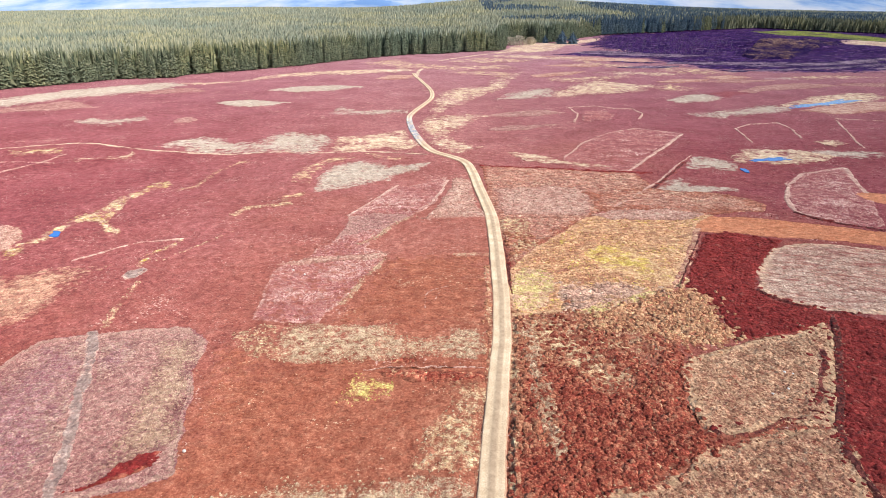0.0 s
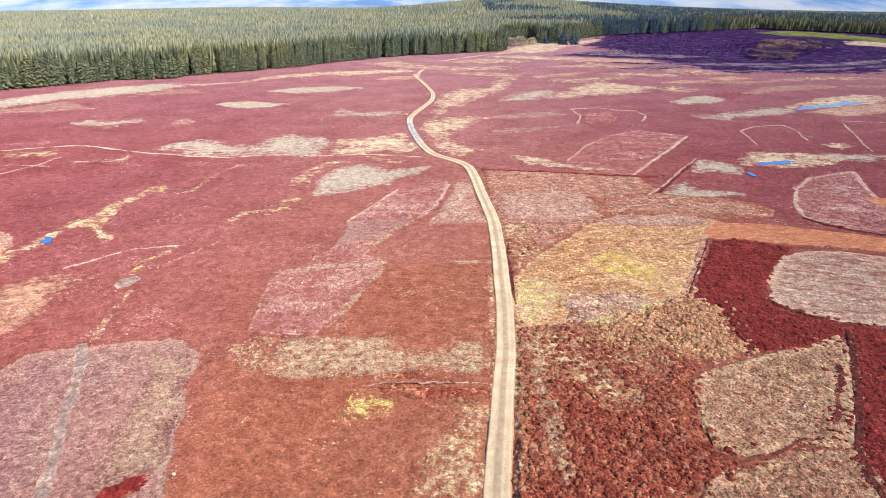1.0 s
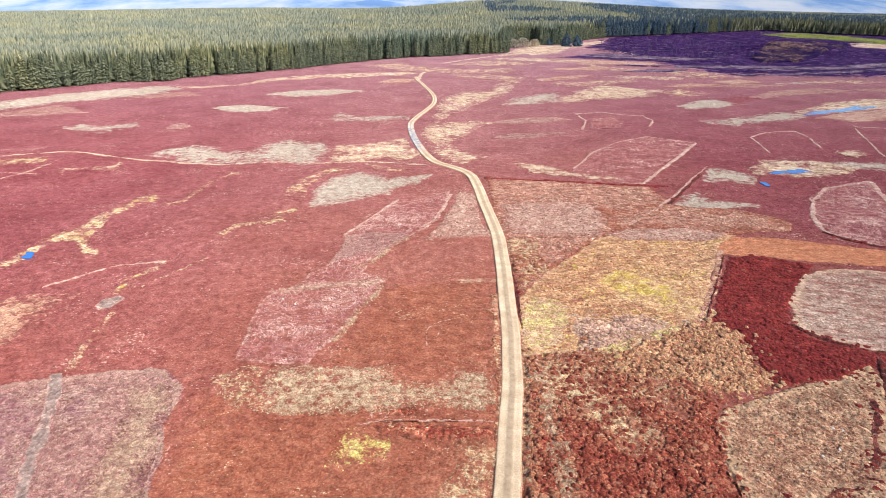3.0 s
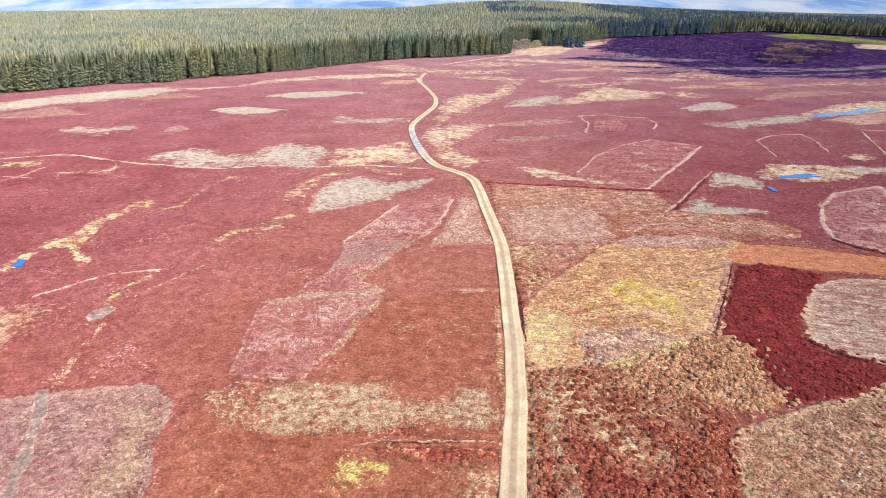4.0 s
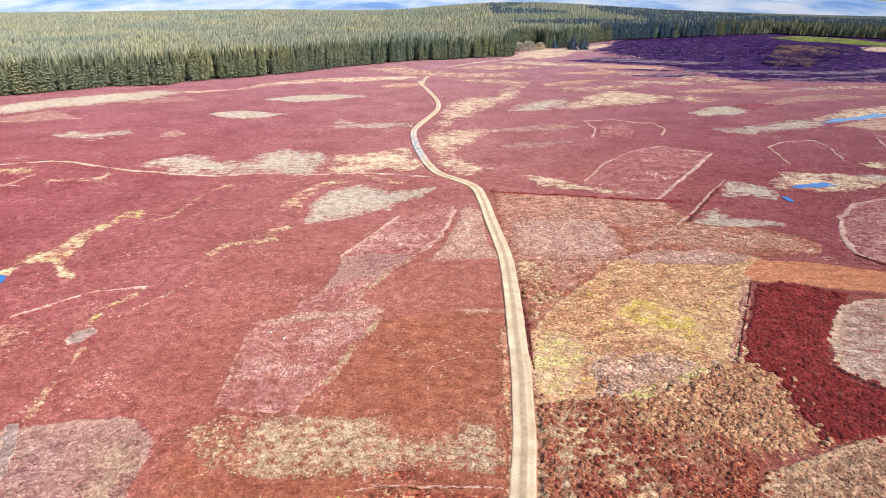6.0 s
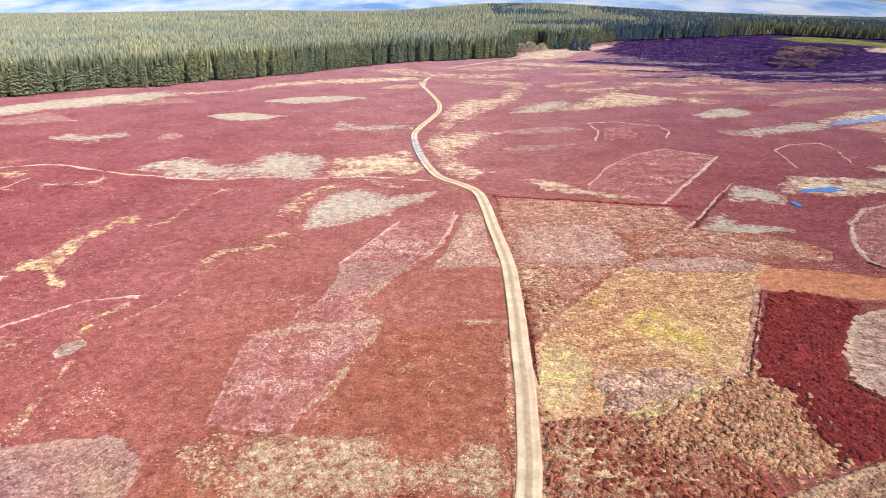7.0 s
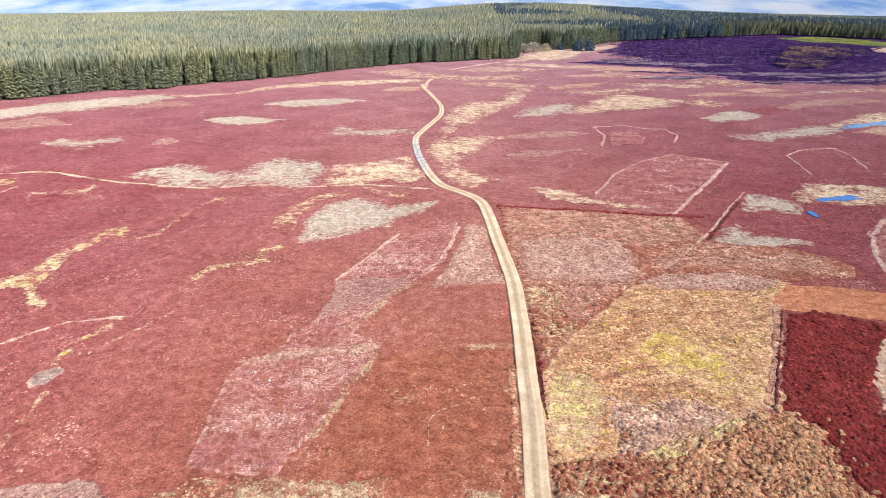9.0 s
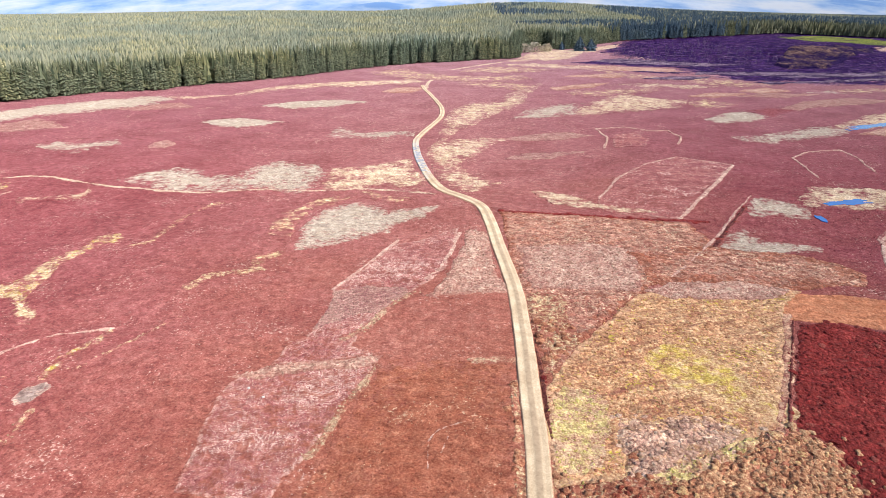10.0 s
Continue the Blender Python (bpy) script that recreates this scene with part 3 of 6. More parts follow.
patch("heather_patch", "rust", [(-7.5, 77.5), (-6.25, 78.75), (-3.5, 78.5), (-3.25, 76.5), (-7.25, 76.25)], "rust-red heather knob in a straw strip", fray=0.5)
patch("grass_strip", "stem", [(-11.25, 74.5), (-6.25, 75.25), (-0.5, 75.25), (6.25, 75.25)], "thin pale line of stems along dark heather", "grass strip", width=0.5, fray=0.2)
patch("heather_patch", "dark", [(19.75, 140), (33.25, 140.75), (28, 134), (22.5, 126.5), (19.25, 122), (19, 129)], "dark heather wedge among paler growth")
patch("heather_patch", "rust", [(11, 91.25), (18.25, 92.25), (23.25, 91.25), (25.25, 85.25), (28.75, 83.5), (34.75, 82), (35.25, 78.5), (32.25, 72.25), (31, 66.25), (30.75, 61.75), (32, 59.25), (21.5, 52.5), (16.5, 51), (11.5, 45.5), (7, 45.5)], "rust-brown heather in rough tussocks beside the track", fray=0.8)
patch("tussock_patch", "pinktan", [(10.5, 187), (24.75, 184.75), (41.5, 182), (56.5, 181.25), (57, 168.5), (44.25, 148.5), (37, 143.25), (30.75, 135.5), (19, 120.5), (12.5, 109.75), (12.5, 122.75), (11.75, 142.5), (11, 168.75)], "tan and red heather tussocks beside the track", fray=1.2)
patch("cut_heather_patch", "lilac", [(14, 163.25), (28, 163.75), (38.75, 160.5), (37.5, 146.25), (34.5, 141.5), (14.25, 141.5)], "pinkish cut heather growing back", fray=2)
patch("tussock_patch", "sparse", [(12.5, 140.5), (19.5, 140), (19.25, 121.25), (14.25, 114), (12.25, 111), (12.5, 125.75)], "scattered straw tufts in heather at the track side", "grass tufts", fray=2)
patch("tussock_patch", "drytan", [(-88.25, 101.25), (-78, 107.5), (-74.5, 109.75), (-68, 110.75), (-62.5, 110), (-64.5, 105.25), (-63.25, 100.5), (-64.75, 95.25), (-65.25, 89.75), (-69.25, 77)], "dry tan stubble streaked over red moor", fray=3)
patch("cut_heather_patch", "cut", [(-63.25, 69.25), (-60, 80), (-59.5, 81.5), (-57.5, 83), (-52, 84.5), (-47.75, 85.75), (-42.5, 87), (-39, 86.5), (-36.25, 84.5), (-34.75, 82.25), (-34.25, 78.75), (-34.5, 76.25), (-33.5, 71.75), (-32, 66.75), (-30.75, 62.75), (-29.5, 59.25), (-28, 54), (-31.5, 52), (-38, 50), (-43, 47), (-51.5, 47)], "pink and cream cut heather with a rounded corner", fray=0.7)
patch("heather_patch", "beige", [(-44, 80.5), (-39.25, 84.75), (-35.75, 82.75), (-35, 76.5), (-33, 69.75), (-30, 60), (-34, 53), (-38, 52), (-39.75, 64.25), (-41.25, 72.5)], "pale tan stubble inside the cut heather", fray=2.5)
patch("cut_heather_patch", "cutpink", [(-59.5, 67), (-58.75, 80), (-54, 82.5), (-50, 77.25), (-48.5, 73), (-47.25, 68.5), (-46, 65), (-44, 59.75), (-44, 47), (-60, 52)], "pinkish-purple cut heather growing back", fray=2)
patch("cut_heather_patch", "cutpink", [(-51, 81), (-46, 82), (-43.25, 77.5), (-44, 72.5), (-45.75, 69.75), (-48, 76)], "magenta-pink cut heather beside bare peat", fray=1.2)
patch("bare_peat_strip", "peat", [(-53.25, 84.25), (-49.75, 77.25), (-48, 73), (-47, 69), (-45.25, 65), (-43.5, 60.5), (-42, 56.75), (-39.5, 49)], "grey bare peat strip across cut heather", "bare peat", width=1.9, fray=0.7)
patch("heather_patch", "dark", [(-39, 51), (-37, 52), (-35.5, 54.5), (-33.5, 56.5), (-32, 58), (-31, 57.5), (-32, 54.5), (-35, 52)], "dark red heather sliver inside cut ground", fray=1.4)
patch("grass_patch", "grass", [(-28, 51), (-23, 52), (-20, 53), (-13.5, 53), (-8.5, 53), (-5.5, 54), (-1.5, 54), (4, 54), (3.5, 45.5), (-24, 45)], "pale straw grass at the track side", "grass patch", fray=1.8)
patch("moss_patch", "moss", [(-13, 72), (-11.5, 73.25), (-9.75, 72.5), (-6.75, 71.25), (-6.25, 69.75), (-9, 67.5), (-11.5, 66.75), (-12.75, 66.5), (-12.75, 69.75)], "bright yellow-green moss in brown heather", "moss", fray=1.2)
patch("tussock_patch", "sparse", [(0.25, 70.75), (4.25, 72), (5.75, 71.25), (4.5, 58.75), (4, 55), (-3.75, 55), (-3.25, 62), (-0.75, 65.5)], "scattered yellow straw tufts in brown heather", "grass tufts", fray=2)
patch("grass_patch", "grass", [(-25.5, 84.5), (-23.75, 87), (-18.75, 87.5), (-11.5, 87.75), (-7.25, 87.5), (-6, 84.5), (-2.25, 84), (0.5, 84.75), (6.5, 85), (7, 78.5), (1, 77.5), (-3.25, 77.5), (-7.25, 77.75), (-10.75, 76.5), (-15.25, 76), (-21, 76.5), (-23.75, 77.75)], "pale straw strip of dry grass beside the track", "grass patch", fray=1.2)
patch("grass_patch", "grass", [(1.25, 86), (6.25, 86.25), (6.25, 83.5), (4.75, 77.75), (2, 78), (1, 82.75)], "pale greenish dry grass block beside the track", "grass patch", fray=0.5)
patch("tussock_patch", "sparse", [(-32.25, 84.5), (-28.5, 87.25), (-25.25, 86.75), (-23, 76.5), (-27.5, 77.75), (-30.75, 81)], "scattered pale tufts beside a straw strip", "grass tufts", fray=2)
patch("cut_heather_patch", "cutred", [(-10.5, 117.75), (-12, 111.25), (-14.25, 104.5), (-16, 99.5), (-16.75, 95), (-18.5, 90.75), (-19.5, 86.75), (-25.5, 88), (-30.25, 88.75), (-31, 91.5), (-31, 95.75), (-31.5, 100.5), (-31.75, 105.25), (-31.5, 109.75), (-27.75, 113.75), (-19, 116)], "reddish cut heather flecked with pale stems", fray=0.5)
patch("cut_heather_patch", "lilac", [(-32.75, 111), (-27, 114.5), (-19, 116.25), (-10.5, 118.25), (-11.25, 114.75), (-19.5, 113), (-27.25, 110.75)], "pale bleached band at the edge of cut heather", fray=0.8)
patch("grass_strip", "grass", [(-11.5, 115), (-13.75, 107.25), (-15.25, 101.25), (-17, 95.25)], "straw strip along the edge of cut heather", "grass patch", width=1.4, fray=0.6)
patch("cut_heather_patch", "cutred", [(-13, 164.5), (-8.5, 165.75), (-2.75, 171), (1.25, 174.5), (0.25, 162.25), (-1.75, 150.25), (-4.25, 144.5), (-7.5, 139.75), (-11.75, 131.5), (-14.75, 126), (-15.75, 120.75), (-10.5, 118), (-20, 115.75), (-27, 114.25), (-26.25, 119.75), (-23.5, 124), (-21.25, 128.5), (-21.25, 135.5), (-22.5, 140.5), (-19.5, 146.25), (-15.75, 155.75)], "reddish cut heather flecked with pale stems", fray=0.5)
patch("cut_heather_patch", "cut", [(-22.25, 140.25), (-16.25, 141.75), (-8, 141.75), (-7.5, 138.75), (-11.75, 131.5), (-16.25, 130.5), (-20.25, 128.25), (-22.5, 124.75), (-21.5, 134.75)], "greyish stubble within cut heather", fray=1.2)
patch("cut_heather_patch", "lilac", [(2.25, 171.75), (7, 170.75), (8.5, 159), (9.5, 141.25), (1.5, 139.25), (-4.75, 137.5), (-1.75, 146.25), (1.25, 162.25)], "greyish cut heather wedge beside the track", fray=1.2)
patch("grass_strip", "stem", [(-12.25, 165.75), (-15.25, 157.75), (-19, 148), (-22.25, 140.75)], "pale line of dry grass along old burn edge", "grass strip", width=0.8, fray=0.3)
patch("grass_strip", "stem", [(1.25, 170.75), (-1, 158.75), (-3, 149.5), (-5.25, 145.25)], "pale line of bare stems between burns", "grass strip", width=1, fray=0.3)
patch("grass_strip", "grass", [(-7.5, 139.75), (-11.75, 132.25), (-14.75, 126), (-17, 122.75)], "straw strip along the edge of a burn", "grass strip", width=1.4, fray=0.6)
patch("grass_strip", "grass", [(2.75, 116.25), (6, 116.5), (9, 116.75)], "straw strip reaching the track", "grass strip", width=2.2, fray=0.8)
patch("wheel_mark", "stem", [(-3, 93), (-3, 95.5), (-3, 98), (-2, 100), (0.5, 101.5), (3.5, 102.5), (6, 102)], "faint curved wheel mark in the heather", "wheel mark", width=0.32, fray=0.2)
patch("wheel_mark", "stem", [(-1.5, 95.5), (-1, 97.5), (-0.5, 99.5), (1.5, 100.5), (4.5, 100.5)], "faint curved wheel mark in the heather", "wheel mark", width=0.32, fray=0.2)
patch("ditch_line", "drain", [(-10.5, 116), (-2.5, 115), (9.5, 116.5)], "thin dark drain across the heather", "ditch", width=0.6, fray=0.5)
patch("bleached_patch", "bleached", [(-34.75, 159), (-35.75, 173.25), (-31.5, 189.5), (-25.5, 194.75), (-16.25, 187.5), (-3, 192), (-5.75, 181.5), (-13.75, 177), (-15, 171.5), (-23.25, 165.25), (-30.25, 159.5)], "pale bleached heather with straw edge", fray=1.2)
patch("tussock_patch", "sparse", [(-43.5, 169.75), (-43, 184.5), (-34.75, 199.75), (-24.75, 203), (-8.25, 196.75), (-14.75, 191), (-25.75, 197.25), (-32, 191.5), (-36, 174.25), (-36.5, 164.75)], "straw tufts round bleached ground", "grass tufts", fray=2.5)
patch("grass_strip", "sparse", [(-49, 141), (-47, 145.75), (-42, 147.25), (-39, 149.5), (-39.75, 155), (-37, 157.5)], "broken line of pale tufts", "grass tufts", width=2.6)
patch("grass_strip", "stem", [(-71.5, 113), (-68, 116.75), (-64.5, 120.25), (-62.5, 122.75), (-55.25, 124.75)], "pale line of bare stems across the heather", "grass strip", width=0.75, fray=0.5)
patch("grass_strip", "sparse", [(-46, 129.25), (-49, 122.75), (-51.75, 118.5), (-54.5, 112.75)], "faint pale line over the heather", "grass strip", width=0.7, fray=0.5)
patch("ditch_line", "drain", [(-50, 125.75), (-53.75, 120.75), (-55.75, 116), (-56.75, 109.25)], "thin dark drain across the heather", "ditch", width=0.7, fray=0.5)
patch("ditch_line", "drain", [(-33.25, 110), (-39, 108.75), (-45.75, 106.25), (-52, 104.5)], "thin dark drain across the heather", "ditch", width=0.5, fray=0.4)
patch("grass_strip", "sparse", [(-70, 161), (-66.25, 163.75), (-65.5, 176.75), (-64.5, 188.25), (-61, 192.75)], "broken line of pale tufts", "grass tufts", width=1.4, fray=1)
patch("grass_strip", "rush", [(-55.25, 124.25), (-56, 118.5), (-57.75, 115.25), (-57.5, 110.75)], "straw strip of grass down to a wet hollow", "grass strip", width=1.7, fray=0.8)
patch("wet_hollow", "peat", [(-58.75, 105), (-58.5, 108), (-56.75, 109.5), (-55, 108.25), (-55.25, 104.5), (-57.25, 103.5)], "grey wet peat in a small hollow", "bare peat", fray=0.8)
patch("grass_strip", "sparse", [(-54.5, 102.75), (-53.25, 97.75), (-53.75, 92), (-52.5, 86.75)], "thin straw line below a wet hollow", "grass strip", width=1.2, fray=0.8)
patch("moss_strip", "rush", [(-87.5, 112.5), (-89.5, 120), (-87.5, 121.75), (-85.75, 126.25), (-85.25, 131), (-85.75, 138.25), (-82, 142.75), (-83, 148.5), (-81.75, 154.25), (-79.25, 159.25), (-79.75, 166.25), (-75.25, 168.5), (-72.25, 164.75), (-76.5, 159), (-77.75, 151.5), (-77.75, 146), (-76.25, 140.25), (-75.25, 134.75), (-70.5, 130), (-68.75, 125.75), (-70.5, 124.5), (-74.5, 129.75), (-77.5, 134.75), (-82, 134), (-82, 129.75), (-82.25, 124), (-83.5, 120.75), (-83.5, 115.75), (-84, 110.25)], "straw and yellow-green rushes along a small stream", "grass strip", fray=0.9)
patch("cut_heather_patch", "lilac", [(-99.5, 130.5), (-95.5, 132.5), (-90.5, 129.5), (-87.5, 123.5), (-87.5, 118), (-90.5, 116.5)], "grey cut heather beside the stream", fray=2)
patch("bleached_strip", "bleached", [(-236, 275), (-226, 294), (-215, 317), (-210, 330), (-199, 346), (-183, 362), (-160, 382), (-145, 368), (-146, 348), (-156, 338), (-166, 329), (-181, 315), (-190, 302), (-198, 290), (-207, 269), (-215, 250)], "long pale bleached strip below the forest", fray=1.5)
patch("cut_heather_patch", "cut", [(-207, 262), (-196, 287), (-187, 297), (-181, 310), (-167, 300), (-159, 290), (-172, 281), (-188, 276), (-200.25, 253.75)], "pinkish cut heather below a bleached strip", fray=2)
patch("mown_line", "stem", [(-191, 279), (-174, 284), (-158, 290)], "pale mown line below cut heather", "mown line", width=1.3, fray=0.4)
patch("cut_heather_patch", "cut", [(-166, 331), (-146, 348), (-137, 356), (-126, 343), (-145, 332)], "pinkish cut heather below a bleached strip", fray=2)
patch("grass_strip", "grass", [(-158, 378), (-122, 385), (-115, 408), (-98, 430), (-72, 446), (-27, 459), (-18, 446), (-50, 424), (-82, 418), (-105, 400), (-125, 375), (-145, 368)], "straw strip along the forest edge", "grass strip", fray=2.5)
patch("bleached_patch", "bleached", [(-98, 347), (-83, 361), (-60, 371), (-43, 362), (-56, 346), (-78, 338)], "pale bleached lens of heather", fray=0.9)
patch("bleached_patch", "bleached", [(-111, 304), (-94, 315), (-71, 305), (-87, 290), (-99, 295)], "pale bleached diamond of heather", fray=0.6)
patch("ditch_line", "drain", [(-112, 306), (-104, 311), (-95, 316), (-71, 308)], "dark heather edge of bleached ground", "ditch", width=1.2, fray=0.4)
patch("bleached_patch", "bleached", [(-152, 256.25), (-146, 264), (-134, 263), (-127, 271), (-119.75, 259.5), (-127.25, 248.25), (-128.5, 242.5), (-140.25, 248.5)], "pale bleached heather with reddish middle", fray=2)
patch("ditch_line", "drain", [(-153.25, 256.25), (-148, 267), (-128, 275), (-116, 268)], "thin dark drain across the heather", "ditch", width=1.2, fray=0.4)
patch("ditch_line", "drain", [(-98, 261), (-80.5, 251.75), (-60.75, 242.5), (-49.75, 234.5)], "thin dark drain across the heather", "ditch", width=0.9, fray=0.4)
patch("cut_heather_patch", "cut", [(-110.25, 254.75), (-112, 264), (-106, 266), (-99, 261), (-104.25, 256.25)], "pale wedge of cut heather", fray=2)
patch("bleached_patch", "bleached", [(-51, 273), (-47, 295), (-34, 285), (-16, 288), (-16, 278), (-30, 272), (-42, 272)], "pale bleached heather reaching the track", fray=2)
patch("cut_heather_patch", "lilac", [(-43, 402), (-35, 417), (-18, 418), (-23, 397), (-36, 394)], "greyish heather strip", fray=2)
patch("bleached_strip", "bleached", [(-99.75, 212), (-94.75, 221.75), (-87.5, 228.75), (-78.75, 227.25), (-66.75, 219), (-64.5, 232), (-55.75, 238.25), (-42.75, 234.5), (-37.25, 217.25), (-38.75, 203.75), (-43.25, 198.25), (-52, 205.25), (-63.75, 202.75), (-78.75, 204.25), (-92.25, 207)], "long pale bleached strip of grass and heather", fray=2)
patch("grass_patch", "grass", [(-40, 229.25), (-28.25, 233.25), (-14.5, 243), (-9.75, 220.75), (-6.5, 203.25), (-18, 208.5), (-30.25, 204.75), (-36.25, 203.25)], "yellow grass beside the track junction", "grass patch", fray=2)
patch("grass_strip", "grass", [(-116.25, 195.25), (-110.5, 196.75), (-101.5, 197.75), (-101.75, 204.25), (-98.75, 199.75), (-98.5, 194.25), (-107.75, 191.25), (-112.5, 190.25)], "straw strip beside the side path", "grass strip", fray=1.2)
patch("moss_patch", "rush", [(-144.25, 203), (-136, 207), (-127.5, 209.75), (-121.75, 200), (-129.25, 199.25), (-135.5, 195)], "mossy grass by the side path", "moss", fray=1.5)
patch("path", "way", [(-5.5, 201), (-16, 204.75), (-26.75, 205.5), (-40.75, 203), (-51.75, 204.75), (-63.5, 201.75), (-81.5, 202.25), (-95.25, 205.5), (-106.25, 209.25), (-118.25, 214.75), (-127.75, 215), (-136.75, 211.25), (-143.75, 207.75), (-152.5, 204.5)], "narrow straw-coloured side path across heather", "path", width=1.3, fray=0.6)
patch("grass_strip", "stem", [(-121.25, 200), (-122, 192.75), (-123.25, 186.5), (-125.75, 180.25), (-128.75, 175.25)], "faint pale line over the heather", "grass strip", width=0.9, fray=0.6)
patch("grass_strip", "stem", [(-137.75, 188.25), (-124.5, 188.5), (-118, 187.5)], "faint pale line over the heather", "grass strip", width=0.9, fray=0.6)
patch("grass_patch", "grass", [(-5, 298), (-1, 345), (8, 364), (22, 368), (44, 439), (56, 446), (38, 389), (32, 351), (17, 328), (7, 304), (0, 288), (-5.25, 258.25), (-9, 261)], "yellow rough grass beside the track", "grass patch", fray=3)
patch("grass_patch", "grass", [(-9.75, 258), (-5, 266), (0, 274), (10, 278), (19, 275), (9, 251.5), (0.25, 238.25), (5.25, 221.25), (14.75, 212), (7.5, 205.5), (0.25, 203), (-4.25, 211.75), (-8.25, 231.75)], "rough straw grass beside the track bend", "grass patch", fray=2.5)
patch("grass_patch", "grass", [(53, 342), (66, 362), (87, 397), (98, 395), (110, 387), (123, 381), (112, 353), (92, 345), (73, 337), (57, 328)], "straw grass with pale heather", "grass patch", fray=3)
patch("bleached_patch", "bleached", [(26, 319), (34, 343), (56, 363), (66, 366), (56, 333), (39, 320)], "pale bleached heather beside straw grass", fray=2)
patch("tussock_patch", "sparse", [(119, 368), (131, 381), (144, 365), (135, 350), (120, 357)], "scattered pale tufts on far heather", "grass tufts", fray=3)
patch("cut_heather_patch", "lilac", [(56, 425), (83, 446), (100, 454), (83, 426), (59, 413)], "pale pink strip of cut heather", fray=2)
patch("cut_heather_patch", "cut", [(18, 277), (28, 286), (43, 290), (55, 285), (39, 276), (24, 273)], "pale lens of cut heather", fray=1.5)
patch("cut_heather_patch", "cut", [(15, 241.25), (24.5, 252.25), (47.5, 255.5), (32.25, 245.5)], "pale lens of cut heather", fray=1.5)
patch("cut_heather_patch", "cutred", [(61, 286), (73, 291), (75, 279), (69, 267), (58, 265)], "greyish cut heather in a mown ring", fray=1.5)
patch("mown_line", "stem", [(54, 262), (59, 280), (58, 297), (71, 301), (79, 293), (87, 296), (88, 282), (83, 270)], "pale mown line round a patch of heather", "mown line", width=1.125, fray=0.4)
patch("cut_heather_patch", "cutred", [(38.5, 200), (46.75, 216.5), (54.25, 229.5), (65.5, 242), (76.5, 250.75), (83, 244), (90.25, 238.25), (72.5, 211.5), (55.25, 184), (50.75, 184.5), (41.5, 186.25), (35.75, 191.5)], "pinkish cut heather with a pale outline", fray=0.6)
patch("mown_line", "stem", [(89.75, 237.25), (72, 209.5), (55.5, 184)], "pale mown strip along cut heather", "mown line", width=1.35, fray=0.4)
patch("mown_line", "stem", [(39, 200), (50, 222.5), (62.5, 238.25), (75.75, 249.75), (83, 244), (90.25, 238.25)], "pale mown rim of a cut patch", "mown line", width=1.1, fray=0.4)
patch("ditch_line", "dark", [(11.5, 187), (24.75, 185.25), (41.5, 182.75), (54.75, 182.25), (61.25, 181.75)], "dark ditch along the heather edge", "ditch", width=1.3, fray=0.5)
patch("grass_strip", "grass", [(21, 205.5), (31, 205.25), (38.25, 194.75), (53.5, 188.5), (41.25, 185.75), (25.75, 192.25)], "straw strip along a ditch", "grass strip", fray=1.2)
patch("bleached_patch", "bleached", [(54.5, 160.75), (62.75, 174.25), (68.75, 178), (69.25, 168.75), (79.5, 165), (78, 161.25), (64.5, 160.5)], "pale bleached heather wedge")
patch("bleached_patch", "bleached", [(74.25, 193.75), (81, 202), (87.5, 198.5), (93.5, 193.5), (88, 184), (83.25, 184), (73, 185.25)], "pale bleached heather beside a pool", fray=1.2)
patch("tussock_patch", "pinktan", [(38.75, 159.5), (56.25, 165.75), (68.5, 163.25), (76.75, 155.75), (81, 147.75), (76.75, 142.25), (65.75, 143), (53.75, 145.75), (40.5, 144.75), (37.5, 146.25)], "pale streaks through red heather", "grass tufts", fray=4)
patch("mown_line", "stem", [(80.75, 202.75), (73.25, 192), (65.75, 180.75), (54, 163.25), (42, 147.5)], "pale edge of a heather burn", "mown line", width=0.7, fray=0.45)
# shade beside the pale stems, drawn as a dark strip
patch("ditch_line", "ditch", [(75.5, 193.25), (67.5, 181.75), (56.25, 164.5)], "shade along tall heather, laid as a dark strip", "ditch", width=0.9, fray=0.4)
patch("grass_patch", "grass", [(91.5, 200.5), (100.75, 213), (109, 214.25), (123, 209.25), (129.75, 203.5), (120.75, 195), (106, 190.75), (94.75, 191.5), (90.75, 194.5)], "straw rushes round a pool", "grass patch", fray=1.5)
patch("bleached_strip", "bleached", [(120, 210.25), (130.5, 209.5), (142.5, 208.75), (149.75, 202.75), (134.5, 196.5), (127.25, 201), (122, 204.25)], "pale bleached strip near the pools", fray=1.5)
patch("grass_patch", "grass", [(132, 224.5), (141.75, 228.25), (142.75, 219.75), (133.75, 215)], "bright straw grass", "grass patch", fray=1.5)
patch("bleached_patch", "bleached", [(107, 284), (128, 291), (148, 307), (168, 313), (159, 292), (136, 280), (118, 272), (109, 274)], "pale bleached heather beside a far pool", fray=2)
patch("cut_heather_patch", "lilac", [(161, 291), (177, 302), (204, 316), (221, 316), (204, 292), (173, 282)], "greyish cut heather beside a far pool", fray=2)
patch("grass_strip", "grass", [(153, 303), (170, 318), (191, 337), (212, 348), (233, 350), (233, 334), (211, 315), (188, 307), (169, 300)], "straw rushes along the far pool", "grass strip", fray=2)
patch("bleached_patch", "bleached", [(111, 322), (126, 340), (139, 344), (146, 331), (131, 317), (115, 309)], "pale bleached lens of heather", fray=1)
patch("cut_heather_patch", "cut", [(161, 354), (185, 379), (219, 394), (234, 382), (205, 368), (182, 360), (167, 349)], "pale strip of cut heather", fray=2)
